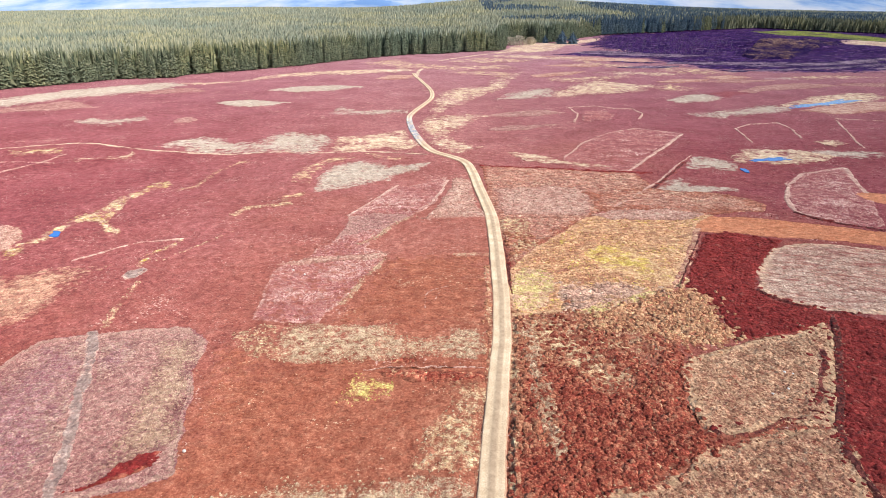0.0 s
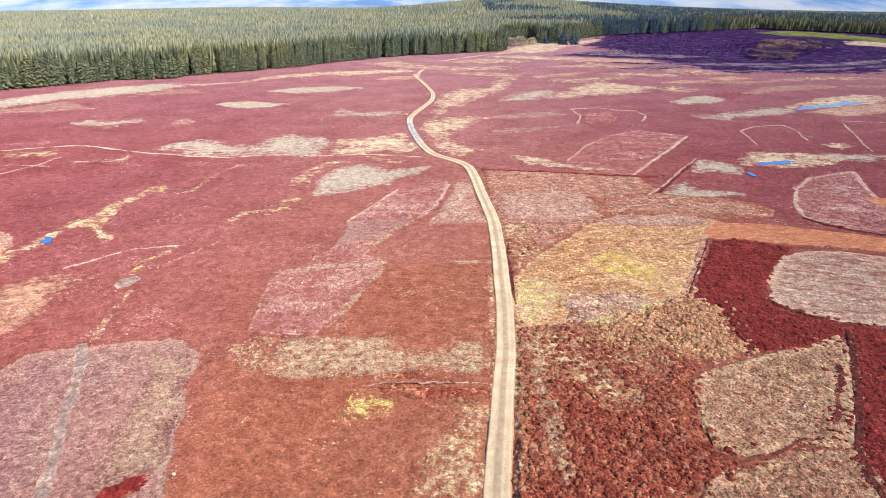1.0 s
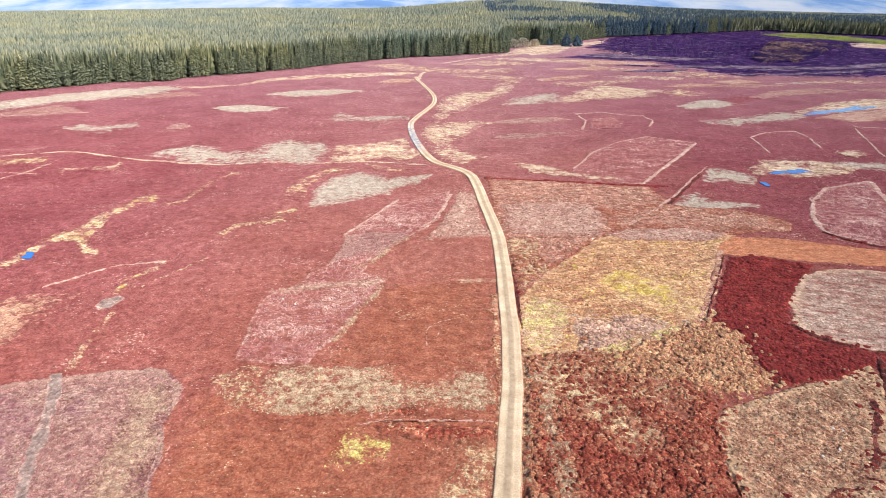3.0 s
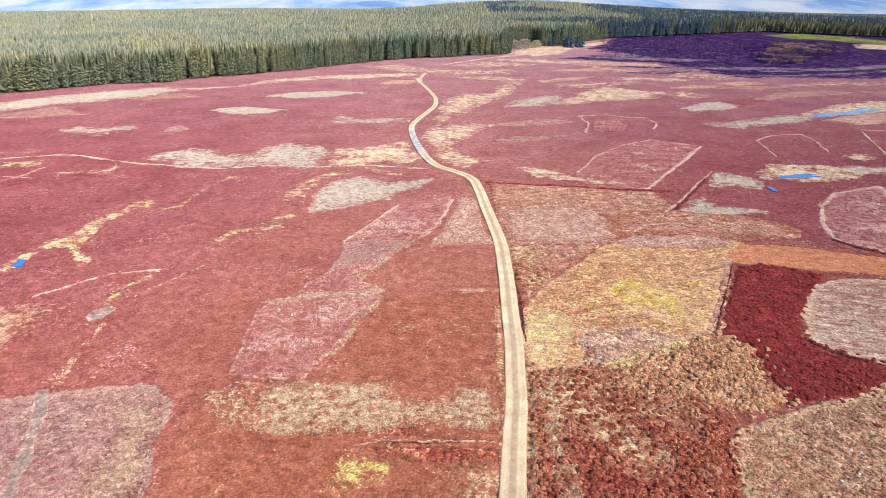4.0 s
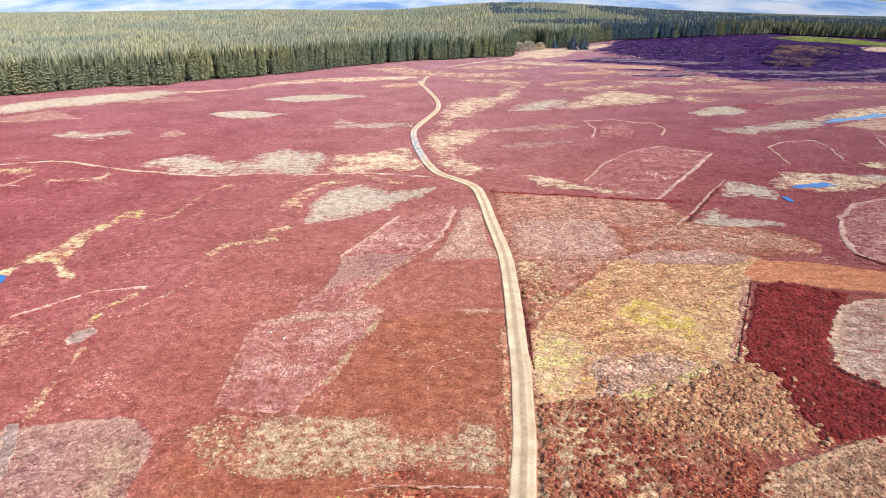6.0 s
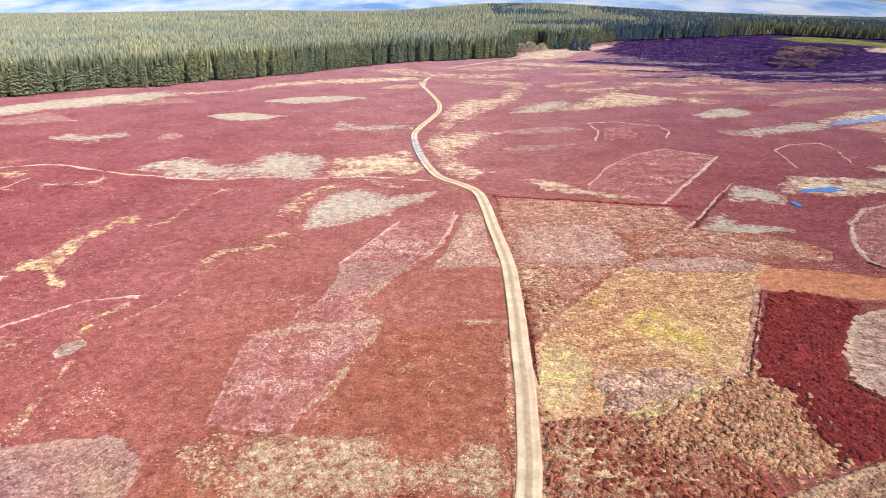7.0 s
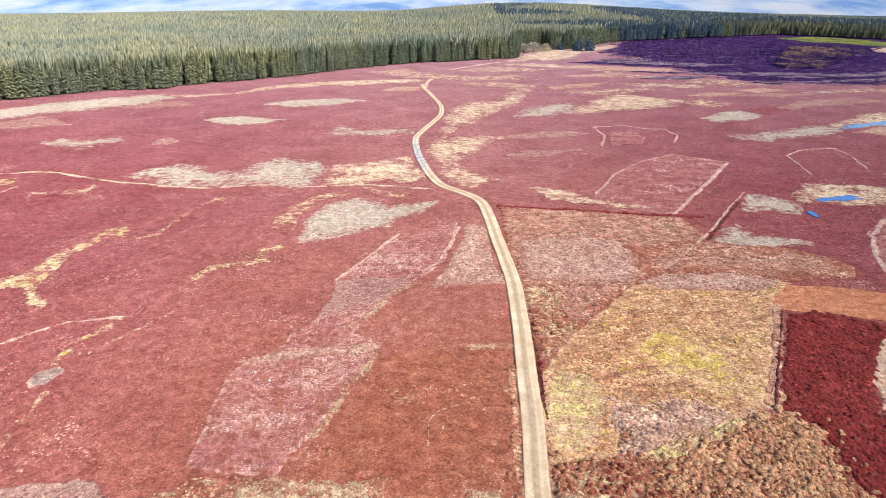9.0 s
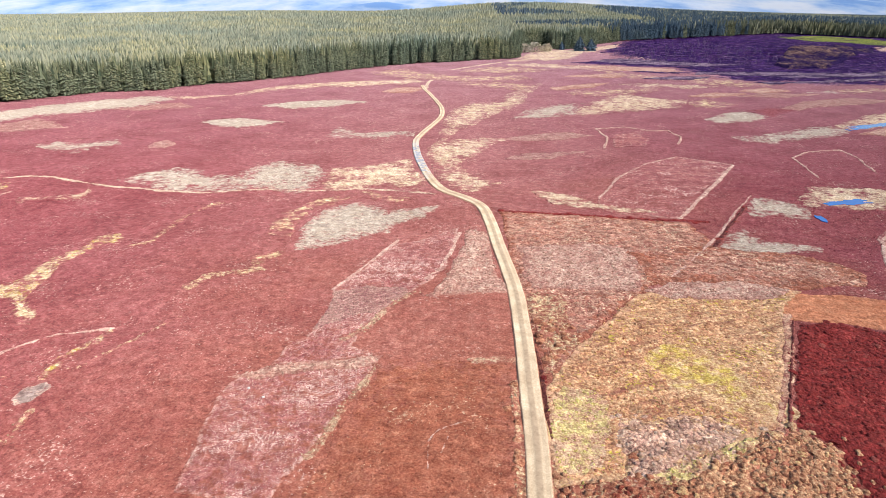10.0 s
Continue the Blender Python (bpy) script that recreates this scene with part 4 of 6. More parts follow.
patch("cut_heather_patch", "cut", [(239, 394), (262, 393), (283, 389), (251, 377), (232, 381)], "pale strip of cut heather", fray=2)
patch("cut_heather_patch", "cut", [(155, 394), (178, 408), (213, 409), (180, 389)], "pale strip of cut heather", fray=2)
patch("heather_patch", "wine", [(140, 349), (160, 358), (167, 349), (146, 329)], "dark heather between pale strips", fray=2)
patch("mown_line", "stem", [(109.75, 223), (113.75, 240.25), (115, 249), (124.75, 258.5), (138, 262), (137.5, 251.75), (130.5, 228.75)], "pale mown line round a patch of heather", "mown line", width=0.975, fray=0.4)
patch("mown_line", "stem", [(165, 268), (158.25, 249), (147, 223.25), (144, 214)], "pale mown line through heather", "mown line", width=0.975, fray=0.4)
patch("mown_line", "stem", [(167, 271), (175, 269), (186, 265)], "pale mown line through heather", "mown line", width=0.975, fray=0.4)
patch("cut_heather_patch", "cutred", [(95.25, 170.5), (103.25, 179.25), (115, 186), (121.25, 187.75), (116, 173.25), (110.25, 156), (100, 134.75), (94.25, 133.75), (88.25, 138), (84.5, 142.25), (87, 151.5), (91.75, 163.25)], "reddish cut heather with a pale outline", fray=0.6)
patch("mown_line", "stem", [(121, 187), (105.25, 180), (95.25, 168.75), (88.5, 156.25), (84.75, 145.5), (85.25, 141.25)], "pale mown rim of a cut patch", "mown line", width=1.425, fray=0.4)
patch("mown_line", "stem", [(121.25, 187), (115.25, 171.25), (109.75, 155)], "pale mown rim of a cut patch", "mown line", width=1.7, fray=0.4)
# shade under the tall rim, drawn as a dark strip
patch("ditch_line", "ditch", [(83.75, 143.5), (86.25, 138.75), (94.25, 133.75), (98.75, 131.25)], "shade along tall heather, laid as a dark strip", "ditch", width=1.1, fray=0.4)
patch("grass_patch", "orange", [(55.5, 134.75), (62, 141.5), (69.75, 140.5), (76.25, 138.5), (83.25, 135.75), (93.5, 132.75), (101.75, 129), (95.75, 120.75), (87.5, 123.5), (81, 125.25), (72.25, 126), (64.25, 128.75), (56, 130.5)], "even orange-brown strip of grass", "grass patch", fray=0.7)
patch("grass_patch", "orange", [(108, 161.5), (117, 160.5), (125.5, 157.5), (120, 150), (111.5, 152), (107.5, 155)], "orange-brown grass strip", "grass patch", fray=0.7)
patch("mown_patch", "white", [(66.5, 120.25), (70.25, 122.25), (79.75, 123.25), (86, 121), (96, 117.75), (77.5, 90.75), (66.75, 91.25), (62, 93.25), (58.25, 95.75), (56, 98.5), (55.5, 102), (59.25, 109), (63.25, 115.5)], "pale mown heather with reddish streaks", fray=0.6)
# shadow of the bordering tall heather, painted onto the mown patch
patch("ditch_line", "ditch", [(55.25, 100.5), (56.5, 97.75), (58.75, 95.25), (61.75, 93), (66.75, 91.5)], "curved heather shadow on pale mown ground, laid as a dark strip", "ditch", width=0.8, fray=0.3)
patch("grass_patch", "golden", [(10.5, 90.75), (11.5, 99), (13, 109.75), (16.75, 116.75), (19.25, 121.25), (24.75, 128.75), (32, 138), (36.5, 141.75), (40.25, 143.75), (53.5, 145), (64, 142), (58.25, 135.5), (55, 129.25), (50.5, 120.25), (46.5, 112.5), (41.75, 103), (38.5, 99.75), (33, 98), (27.75, 94.75), (22.5, 91.5), (18.25, 91.5)], "golden grass and heather with a pale edge", "grass patch", fray=0.7)
patch("bleached_strip", "lilac", [(34.25, 140.75), (40.5, 144.75), (54, 146.25), (62.5, 142.75), (57.5, 138), (49, 138.5), (38.5, 137)], "pale band at the edge of golden grass", fray=1.2)
patch("grass_patch", "mossgold", [(28, 116.75), (34.25, 120.75), (36.5, 117), (41, 107.75), (42, 104.75), (39.25, 102.75), (32.75, 107), (28.5, 110.25)], "yellow mossy grass amid golden grass", "grass patch", fray=5)
patch("heather_patch", "greyheath", [(21, 104.5), (26, 103.5), (32.25, 104.75), (36.75, 101.5), (38.75, 100), (33, 98), (27.75, 94.75), (22.5, 91.75), (18.75, 91.75), (19.25, 98.25)], "greyish lilac heather tussocks", fray=1.5)
patch("moss_patch", "mosspale", [(14.25, 111), (18.5, 109.75), (19.5, 103.5), (17.5, 93.25), (14, 91.5), (11, 92), (12, 101)], "yellow mossy grass by the track", "moss", fray=3.5)
patch("tussock_patch", "tan", [(20.75, 89.75), (27.5, 94.5), (36, 99), (42.75, 101.25), (46.25, 97), (45.5, 90), (45.5, 84.75), (43, 82.5), (38, 81.25), (35.25, 82), (32, 84.25), (26.75, 85), (22, 85.75)], "brown and straw heather tussocks", fray=1.2)
patch("moss_strip", "mosspale", [(21.5, 90.5), (24.25, 91.75), (28.5, 94.25), (36, 98.5)], "yellow mossy line under grey heather", "moss", width=2.2, fray=1.6)
patch("tussock_patch", "sparse", [(12.25, 91), (18.25, 91.75), (23.25, 91), (25.5, 78.25), (26.75, 70.25), (20.5, 67), (17.75, 72.25), (14.5, 78.5), (12, 84)], "straw tufts among brown heather", "grass tufts", fray=3)
patch("tussock_patch", "sparse", [(18.75, 77.25), (25.5, 78.25), (29.5, 74.5), (34.25, 79.75), (31.5, 85), (25.25, 85.25)], "scattered cream tufts in rust heather", "grass tufts", fray=3)
patch("grass_strip", "grass", [(12.75, 86.25), (13, 78.5), (13, 73.5), (13, 67), (13, 61.5), (13, 58.25)], "broken line of straw tufts in dark heather", "grass tufts", width=2.4, fray=0.9)
patch("grass_strip", "drytan", [(57, 132.75), (48, 114.75), (41.25, 102), (38.75, 98.75)], "straw line along a heather edge", "grass strip", width=1.6, fray=0.5)
patch("ditch_line", "ditch", [(56.75, 130.5), (48.5, 114.25), (41.75, 101.25)], "dark edge of tall heather beside straw", "ditch", width=0.5, fray=0.3)
patch("cut_heather_patch", "pale_tan", [(33.5, 76.5), (35.75, 79), (39, 80), (44, 82.25), (48.5, 84), (54.25, 85.25), (59, 88), (60.5, 88.5), (59, 83.75), (54.5, 74.75), (50.25, 67.25), (47.25, 63), (44, 62.75), (42.25, 63.75), (39.75, 62.75), (37.25, 61.5), (33.75, 60.25), (32, 61), (31.25, 62.75), (31, 66), (32.25, 71.25)], "pale tan cut heather with a straw rim", fray=0.7)
patch("heather_strip", "ditch", [(55, 80.25), (54.25, 78.25), (53.25, 75.75), (51.25, 72.75), (50, 70.25), (47.5, 66.75)], "dark strip of tall heather on cut ground", "heather strip", width=0.8, fray=0.7)
patch("heather_strip", "ditch", [(45.75, 66), (46.5, 65.75), (47, 65.25)], "short dark strip of tall heather on cut ground", "heather strip", width=0.8, fray=0.4)
patch("ditch_line", "ditch", [(32.25, 62), (33.5, 60.5), (36.25, 61.25), (39, 62.25), (41.5, 64), (44.25, 64.25)], "curved dark edge between cut and rough heather", "ditch", width=0.7, fray=0.5)
patch("tussock_patch", "pale_tan", [(31, 59), (37, 61), (44.5, 63.5), (48, 63), (47.5, 57.5), (45, 51), (44, 45.5), (11.5, 45.5), (17.5, 51), (21.5, 52.5), (27.5, 56)], "pale tan and brown tussocks", fray=1.2)
# shadow that the tall heather casts westward, painted as dark growth
patch("ditch_line", "ditch", [(63, 91), (58.75, 82.5), (54.75, 74.75), (51, 68.25), (47.25, 62), (45.5, 57.5), (45.5, 51.5), (44, 45.5)], "shade along tall heather, laid as a dark strip", "ditch", width=1.1, fray=0.4)
# burnt ground whose colour also holds a cloud's shadow
patch("burnt_ground", "char", [(143, 690), (187, 804), (304, 910), (424, 995), (497, 1053), (567, 1010), (643, 972), (811, 859), (424, 439), (309, 457), (229, 446), (190, 455), (171, 504), (163, 551), (154, 601)], "burnt heather before the forest, cloud shadow in its colour", "burnt ground", fray=8)
patch("path", "way", [(-18, 415), (-17, 441), (-14, 466), (-8, 486)], "pale sandy path fading over heather", "path", width=3.0, fray=1.2)
patch("path", "way", [(-3, 517), (11, 542), (31, 569), (57, 613), (70, 654)], "pale sandy path to the forest clearing", "path", width=4.0, fray=2)
patch("grass_patch", "grass", [(32, 581), (57, 613), (69, 684), (94, 719), (111, 687), (135, 705), (160, 742), (127, 666), (93, 628), (57, 582)], "straw grass in the forest clearing", "grass patch", fray=4)
patch("grass_strip", "grass", [(36, 564), (66, 572), (101, 552), (141, 540), (123, 524), (88, 527), (53, 544)], "straw strips across dark ground", "grass strip", fray=4)
patch("cut_heather_patch", "ash", [(252, 492), (295, 516), (378, 564), (437, 557), (358, 538), (294, 498)], "greyish strip across burnt ground", fray=3)
patch("cut_heather_patch", "ash", [(299, 471), (352, 502), (393, 500), (344, 466)], "greyish strip across burnt ground", fray=3)
patch("cut_heather_patch", "ash", [(108, 592), (145, 619), (184, 591), (224, 576), (257, 584), (196, 553), (143, 565)], "greyish scatter on burnt ground", fray=4)
patch("cut_heather_patch", "ash", [(174, 513), (221, 521), (281, 515), (219, 494), (168, 496)], "greyish strip across burnt ground", fray=3)
patch("cut_heather_patch", "ash", [(194, 458), (240, 468), (304, 495), (352, 523), (386, 525), (334, 497), (282, 470), (199, 448)], "greyish strip across burnt ground", fray=3)
patch("cut_heather_patch", "ash", [(119, 469), (149, 486), (178, 488), (155, 467)], "greyish strip across burnt ground", fray=3)
patch("grass_strip", "grass", [(98, 447), (118, 448), (143, 442), (135, 429), (114, 431)], "straw tufts at the edge of burnt ground", "grass strip", fray=3)
patch("heather_bank", "bank", [(256, 573), (318, 672), (379, 751), (423, 773), (424, 728), (469, 768), (356, 633), (289, 548), (253, 541)], "dark rough heather bank with pale grass", "heather bank", fray=4)
patch("young_growth", "green", [(412, 895), (482, 928), (525, 892), (533, 845), (549, 794), (509, 735), (479, 768), (460, 817), (421, 835)], "yellow-green young growth below the forest", "young growth", fray=3)
patch("grass_strip", "grass", [(126, 689), (143, 659), (156, 619), (169, 590), (187, 568), (215, 565)], "pale straw line at the edge of burnt ground", "grass strip", width=3.5, fray=2)
patch("grass_strip", "grass", [(119, 451), (139, 442), (170, 437), (137, 422)], "straw strip across far heather", "grass strip", fray=3)
patch("cut_heather_patch", "lilac", [(165, 418), (190, 434), (200, 419), (173, 406)], "pale lilac strip in far heather", fray=3)
patch("bleached_strip", "bleached", [(201, 413), (227, 427), (250, 419), (218, 408)], "pale bleached strip in far heather", fray=2)
patch("cut_heather_patch", "lilac", [(75, 482), (105, 501), (142, 494), (104, 476)], "pale lilac strip in far heather", fray=3)
patch("grass_strip", "grass", [(79, 546), (103, 563), (131, 549), (98, 532)], "straw strip across far heather", "grass strip", fray=3)
patch("burnt_ground", "char", [(94, 579), (124, 593), (160, 578), (187, 552), (156, 545), (118, 564)], "narrow burnt strip on far heather, cloud shade in its colour", "burnt ground", fray=3)
patch("burnt_ground", "char", [(121, 515), (156, 526), (188, 514), (158, 504)], "narrow burnt strip on far heather, cloud shade in its colour", "burnt ground", fray=3)
patch("cut_heather_patch", "lilac", [(125, 393), (147, 408), (166, 403), (143, 389)], "pale lilac strip in far heather", fray=3)
patch("tussock_patch", "sparse", [(148, 471), (182, 465), (206, 445), (174, 434), (145, 449)], "scattered pale tufts near the burnt ground", "grass tufts", fray=4)
patch("tussock_patch", "sparse", [(62, 407), (94, 427), (126, 422), (110, 403), (73, 391)], "scattered pale tufts across far heather", "grass tufts", fray=4)
# shade of the right-hand verge painted in together with the ditch
patch("ditch_line", "ditch", [(10, 176.5), (11, 159.5), (12, 144.5), (12.5, 127.5), (12.5, 111.5), (12, 99)], "ditch and verge shade along the track, one dark strip", "ditch", width=0.7, fray=0.3)
patch("grass_strip", "sparse", [(8.5, 111.5), (8, 95), (7.5, 83.5), (6.5, 71.5), (5, 62), (3.5, 49.5)], "straw verge along the track", "grass strip", width=1.5, fray=0.6)
patch("grass_strip", "sparse", [(11.5, 95), (11, 83.5), (9.5, 71.5), (8.5, 62), (7.5, 51)], "straw verge along the track", "grass strip", width=1.3, fray=0.6)
patch("grass_patch", "grass", [(452, 766), (492, 779), (509, 735), (454, 653), (448, 697), (426, 711)], "straw bank below young growth", "grass patch", fray=4)
patch("tussock_patch", "sparse", [(-63, 500), (-39, 529), (-24, 502), (6, 479), (48, 489), (58, 466), (6, 449), (-34, 461)], "scattered pale tufts near the forest", "grass tufts", fray=4)
patch("tussock_patch", "sparse", [(2, 442), (29, 450), (52, 444), (37, 412), (5, 429)], "scattered pale tufts on far heather", "grass tufts", fray=4)
patch("tussock_patch", "sparse", [(220, 426), (254, 434), (287, 423), (254, 410), (221, 414)], "scattered pale tufts on burnt edge", "grass tufts", fray=4)
patch("grass_patch", "grass", [(55.5, 620), (81.5, 686.5), (127, 713), (188.5, 784), (166.5, 724), (124, 665.5), (102, 616.5), (76, 592.5)], "straw grass along the burnt ground", "grass patch", fray=2)
patch("bleached_strip", "lilac", [(74, 559), (122.5, 553), (164.5, 537.5), (198.5, 525.5), (156.5, 510.5), (111.5, 524)], "pale strip of heather across far moor", fray=2)
patch("tussock_patch", "sparse", [(0.5, 509), (28.5, 549.5), (53, 539.5), (75.5, 521), (48, 507.5), (30, 498)], "scattered pale tufts on far heather", "grass tufts", fray=3)
patch("grass_strip", "sparse", [(96, 536.5), (131, 495.5), (166, 475.5), (198.5, 465.5), (160, 457), (117, 472)], "scattered pale tufts on far heather", "grass tufts", fray=3)
patch("cut_heather_patch", "ash", [(212.5, 489.5), (253, 505), (304.5, 519), (356.5, 540), (342.5, 518.5), (291.5, 496.5), (246, 481.5)], "greyish strip across burnt ground", fray=3)
patch("grass_strip", "grass", [(169, 689), (167.5, 638.5), (183.5, 600.5), (181.5, 578.5), (162, 597), (157, 638)], "straw strip across dark ground", "grass strip", fray=2)

make_ground()
for number in range(len(PATCHES)):
    build_patch(number)


# ---- track ----
def spline(pts, step):
    """Points every step metres along a smooth line through pts."""
    p = np.array(pts, float)
    p = np.vstack([2 * p[0] - p[1], p, 2 * p[-1] - p[-2]])
    out = []
    for k in range(1, len(p) - 2):
        n = max(2, int(np.hypot(*(p[k + 1] - p[k])) / step))
        t = np.linspace(0, 1, n, endpoint=False)[:, None]
        out.append(0.5 * (2 * p[k] + (p[k + 1] - p[k - 1]) * t + (2 * p[k - 1] - 5 * p[k] + 4 * p[k + 1] - p[k + 2]) * t ** 2 + (3 * p[k] - p[k - 1] - 3 * p[k + 1] + p[k + 2]) * t ** 3))
    return np.vstack(out + [p[-2:-1]])


def track_mat():
    m, n, l, b = mat_base("track_gravel", 0.95)
    pos = n.new("ShaderNodeNewGeometry").outputs["Position"]
    at = n.new("ShaderNodeAttribute")
    at.attribute_name = "across"
    big, fine = noise_node(n, l, pos, 0.25, 4), noise_node(n, l, pos, 5.0, 4, 0.7)
    gravel = ramp_node(n, l, math_node(n, l, "ADD", math_node(n, l, "MULTIPLY", big, 0.5), math_node(n, l, "MULTIPLY", fine, 0.5)), ((0.40, (0.41, 0.305, 0.20)), (0.52, (0.53, 0.41, 0.28)), (0.62, (0.65, 0.54, 0.39))))
    worn = ramp_node(n, l, noise_node(n, l, pos, 1.2, 4, 0.7), ((0.38, (0.25, 0.175, 0.115)), (0.66, (0.40, 0.295, 0.20))))
    mid = math_node(n, l, "ADD", math_node(n, l, "ABSOLUTE", at.outputs["Fac"]), math_node(n, l, "MULTIPLY", math_node(n, l, "SUBTRACT", noise_node(n, l, pos, 1.6, 4, 0.7), 0.5), 0.22))
    col = mix_node(n, l, ramp_node(n, l, mid, ((0.20, (0.75, 0.75, 0.75)), (0.38, (0, 0, 0)))), gravel, worn)
    verge = ramp_node(n, l, fine, ((0.35, (0.30, 0.14, 0.10)), (0.65, (0.48, 0.34, 0.22))))
    col = mix_node(n, l, ramp_node(n, l, mid, ((0.95, (0, 0, 0)), (1.08, (1, 1, 1)))), col, verge)
    sep = n.new("ShaderNodeSeparateXYZ")
    l.new(pos, sep.inputs[0])
    along = math_node(n, l, "ADD", sep.outputs[1], math_node(n, l, "MULTIPLY", big, 30.0))
    wet = ramp_node(n, l, math_node(n, l, "DIVIDE", along, 400.0), ((0.58, (0, 0, 0)), (0.61, (1, 1, 1)), (0.69, (1, 1, 1)), (0.73, (0, 0, 0))))
    wet = math_node(n, l, "MULTIPLY", wet, ramp_node(n, l, noise_node(n, l, pos, 0.5, 4, 0.7), ((0.42, (0, 0, 0)), (0.52, (1, 1, 1)))))
    col = mix_node(n, l, wet, col, (0.34, 0.33, 0.35))
    l.new(math_node(n, l, "SUBTRACT", 0.95, math_node(n, l, "MULTIPLY", wet, 0.75)), b.inputs["Roughness"])
    l.new(col, b.inputs["Base Color"])
    bp = n.new("ShaderNodeBump")
    bp.inputs["Strength"].default_value, bp.inputs["Distance"].default_value = 0.5, 0.05
    l.new(fine, bp.inputs["Height"])
    l.new(bp.outputs[0], b.inputs["Normal"])
    return m


def ribbon(name, pts, width, mat, profile, step, label, category, wobble=0.03, lift=0.24):
    c = spline(pts, step)
    d = np.gradient(c, axis=0)
    d /= np.hypot(d[:, 0], d[:, 1])[:, None]
    nx, ny = d[:, 1], -d[:, 0]
    a = np.array([q[0] for q in profile])
    h = np.array([q[1] for q in profile])
    w = width / 2 * (1 + (vnoise(c[:, 0], c[:, 1], 4.0, 21) - 0.5) * wobble)
    w = w * (1 - 0.25 * smooth(180, 300, c[:, 1]))
    off = a[None, :] * w[:, None] + np.where(np.abs(a) > 0.9, 1, 0)[None, :] * (vnoise(c[:, 0][:, None] + 50 * np.sign(a)[None, :], c[:, 1][:, None], 1.2, 23) - 0.5) * wobble * 3
    X, Y = c[:, 0][:, None] + nx[:, None] * off, c[:, 1][:, None] + ny[:, None] * off
    level = height(c[:, 0], c[:, 1])
    level = np.convolve(np.pad(level, 4, "edge"), np.ones(9) / 9, "valid")
    Z = level[:, None] + lift + h[None, :] + (vnoise(X, Y, 1.0, 8) - 0.5) * 0.04
    Z[:, [0, -1]] = height(X[:, [0, -1]], Y[:, [0, -1]]) - 0.08
    r, k = X.shape
    idx = np.arange(r * k).reshape(r, k)
    quad = np.stack([idx[:-1, :-1], idx[:-1, 1:], idx[1:, 1:], idx[1:, :-1]], -1).reshape(-1, 4)
    me = mesh_of(name, np.stack([X, Y, Z], -1).reshape(-1, 3), quad, mat, attrs=(("across", np.tile(a, r)),))
    return tagged(new(name, me), label, category, kind="structure")


GRAVEL = track_mat()
RUTS = ((-1.15, -0.12), (-1.0, 0.06), (-0.85, 0.10), (-0.62, 0.03), (-0.45, 0.02), (-0.25, 0.10), (0.0, 0.13), (0.25, 0.10), (0.45, 0.02), (0.62, 0.03), (0.85, 0.10), (1.0, 0.06), (1.15, -0.12))

ribbon("track", TRACK_LINE, 2.8, GRAVEL, RUTS, 0.9, "pale sandy gravel track with two worn wheel ruts", "track", lift=0.22)


# ---- pools ----
def water_mat():
    m, n, l, b = mat_base("pool_water", 0.06)
    b.inputs["Base Color"].default_value = (0.02, 0.11, 0.36, 1)
    b.inputs["Specular IOR Level"].default_value = 0.6
    pos = n.new("ShaderNodeNewGeometry").outputs["Position"]
    bp = n.new("ShaderNodeBump")
    bp.inputs["Strength"].default_value, bp.inputs["Distance"].default_value = 0.25, 0.03
    l.new(noise_node(n, l, pos, 3.0, 2), bp.inputs["Height"])
    l.new(bp.outputs[0], b.inputs["Normal"])
    return m


WATER = water_mat()


def pool(pts, label):
    """Standing water with an uneven shore."""
    ring = spline(list(pts) + [pts[0]], 0.6)[:-1]
    cx, cy = ring.mean(0)
    k = 0.8 + (fbm(ring[:, 0], ring[:, 1], 2.2, 31) - 0.5) * 1.3
    ring = np.stack([cx + (ring[:, 0] - cx) * k, cy + (ring[:, 1] - cy) * k], 1)
    z = float(height(cx, cy)) + 0.15 + 0.00027 * float(cy)
    bm = bmesh.new()
    vs = [bm.verts.new((x, y, z)) for x, y in ring]
    low = [bm.verts.new((x, y, z - 0.5)) for x, y in ring]
    bm.faces.new(vs)
    for i in range(len(vs)):
        j = (i + 1) % len(vs)
        bm.faces.new((vs[i], low[i], low[j], vs[j]))
    bmesh.ops.triangulate(bm, faces=[f for f in bm.faces if len(f.verts) > 4])
    bmesh.ops.recalc_face_normals(bm, faces=bm.faces)
    me = bpy.data.meshes.new("pool")
    bm.to_mesh(me)
    bm.free()
    me.materials.append(WATER)
    tagged(new("pool", me), label, "pool", kind="structure")


pool(POOLS[0], "small bright blue pool in a mossy stream")
pool(POOLS[1], "blue pool among straw rushes")
pool(POOLS[2], "tiny blue pool beside bleached heather")
pool(POOLS[3], "long blue pool edged with straw rushes")


# ---- trees ----
def part(name, me, parent, label=""):
    ob = new(name, me)
    ob.parent = parent
    return tagged(ob, label)


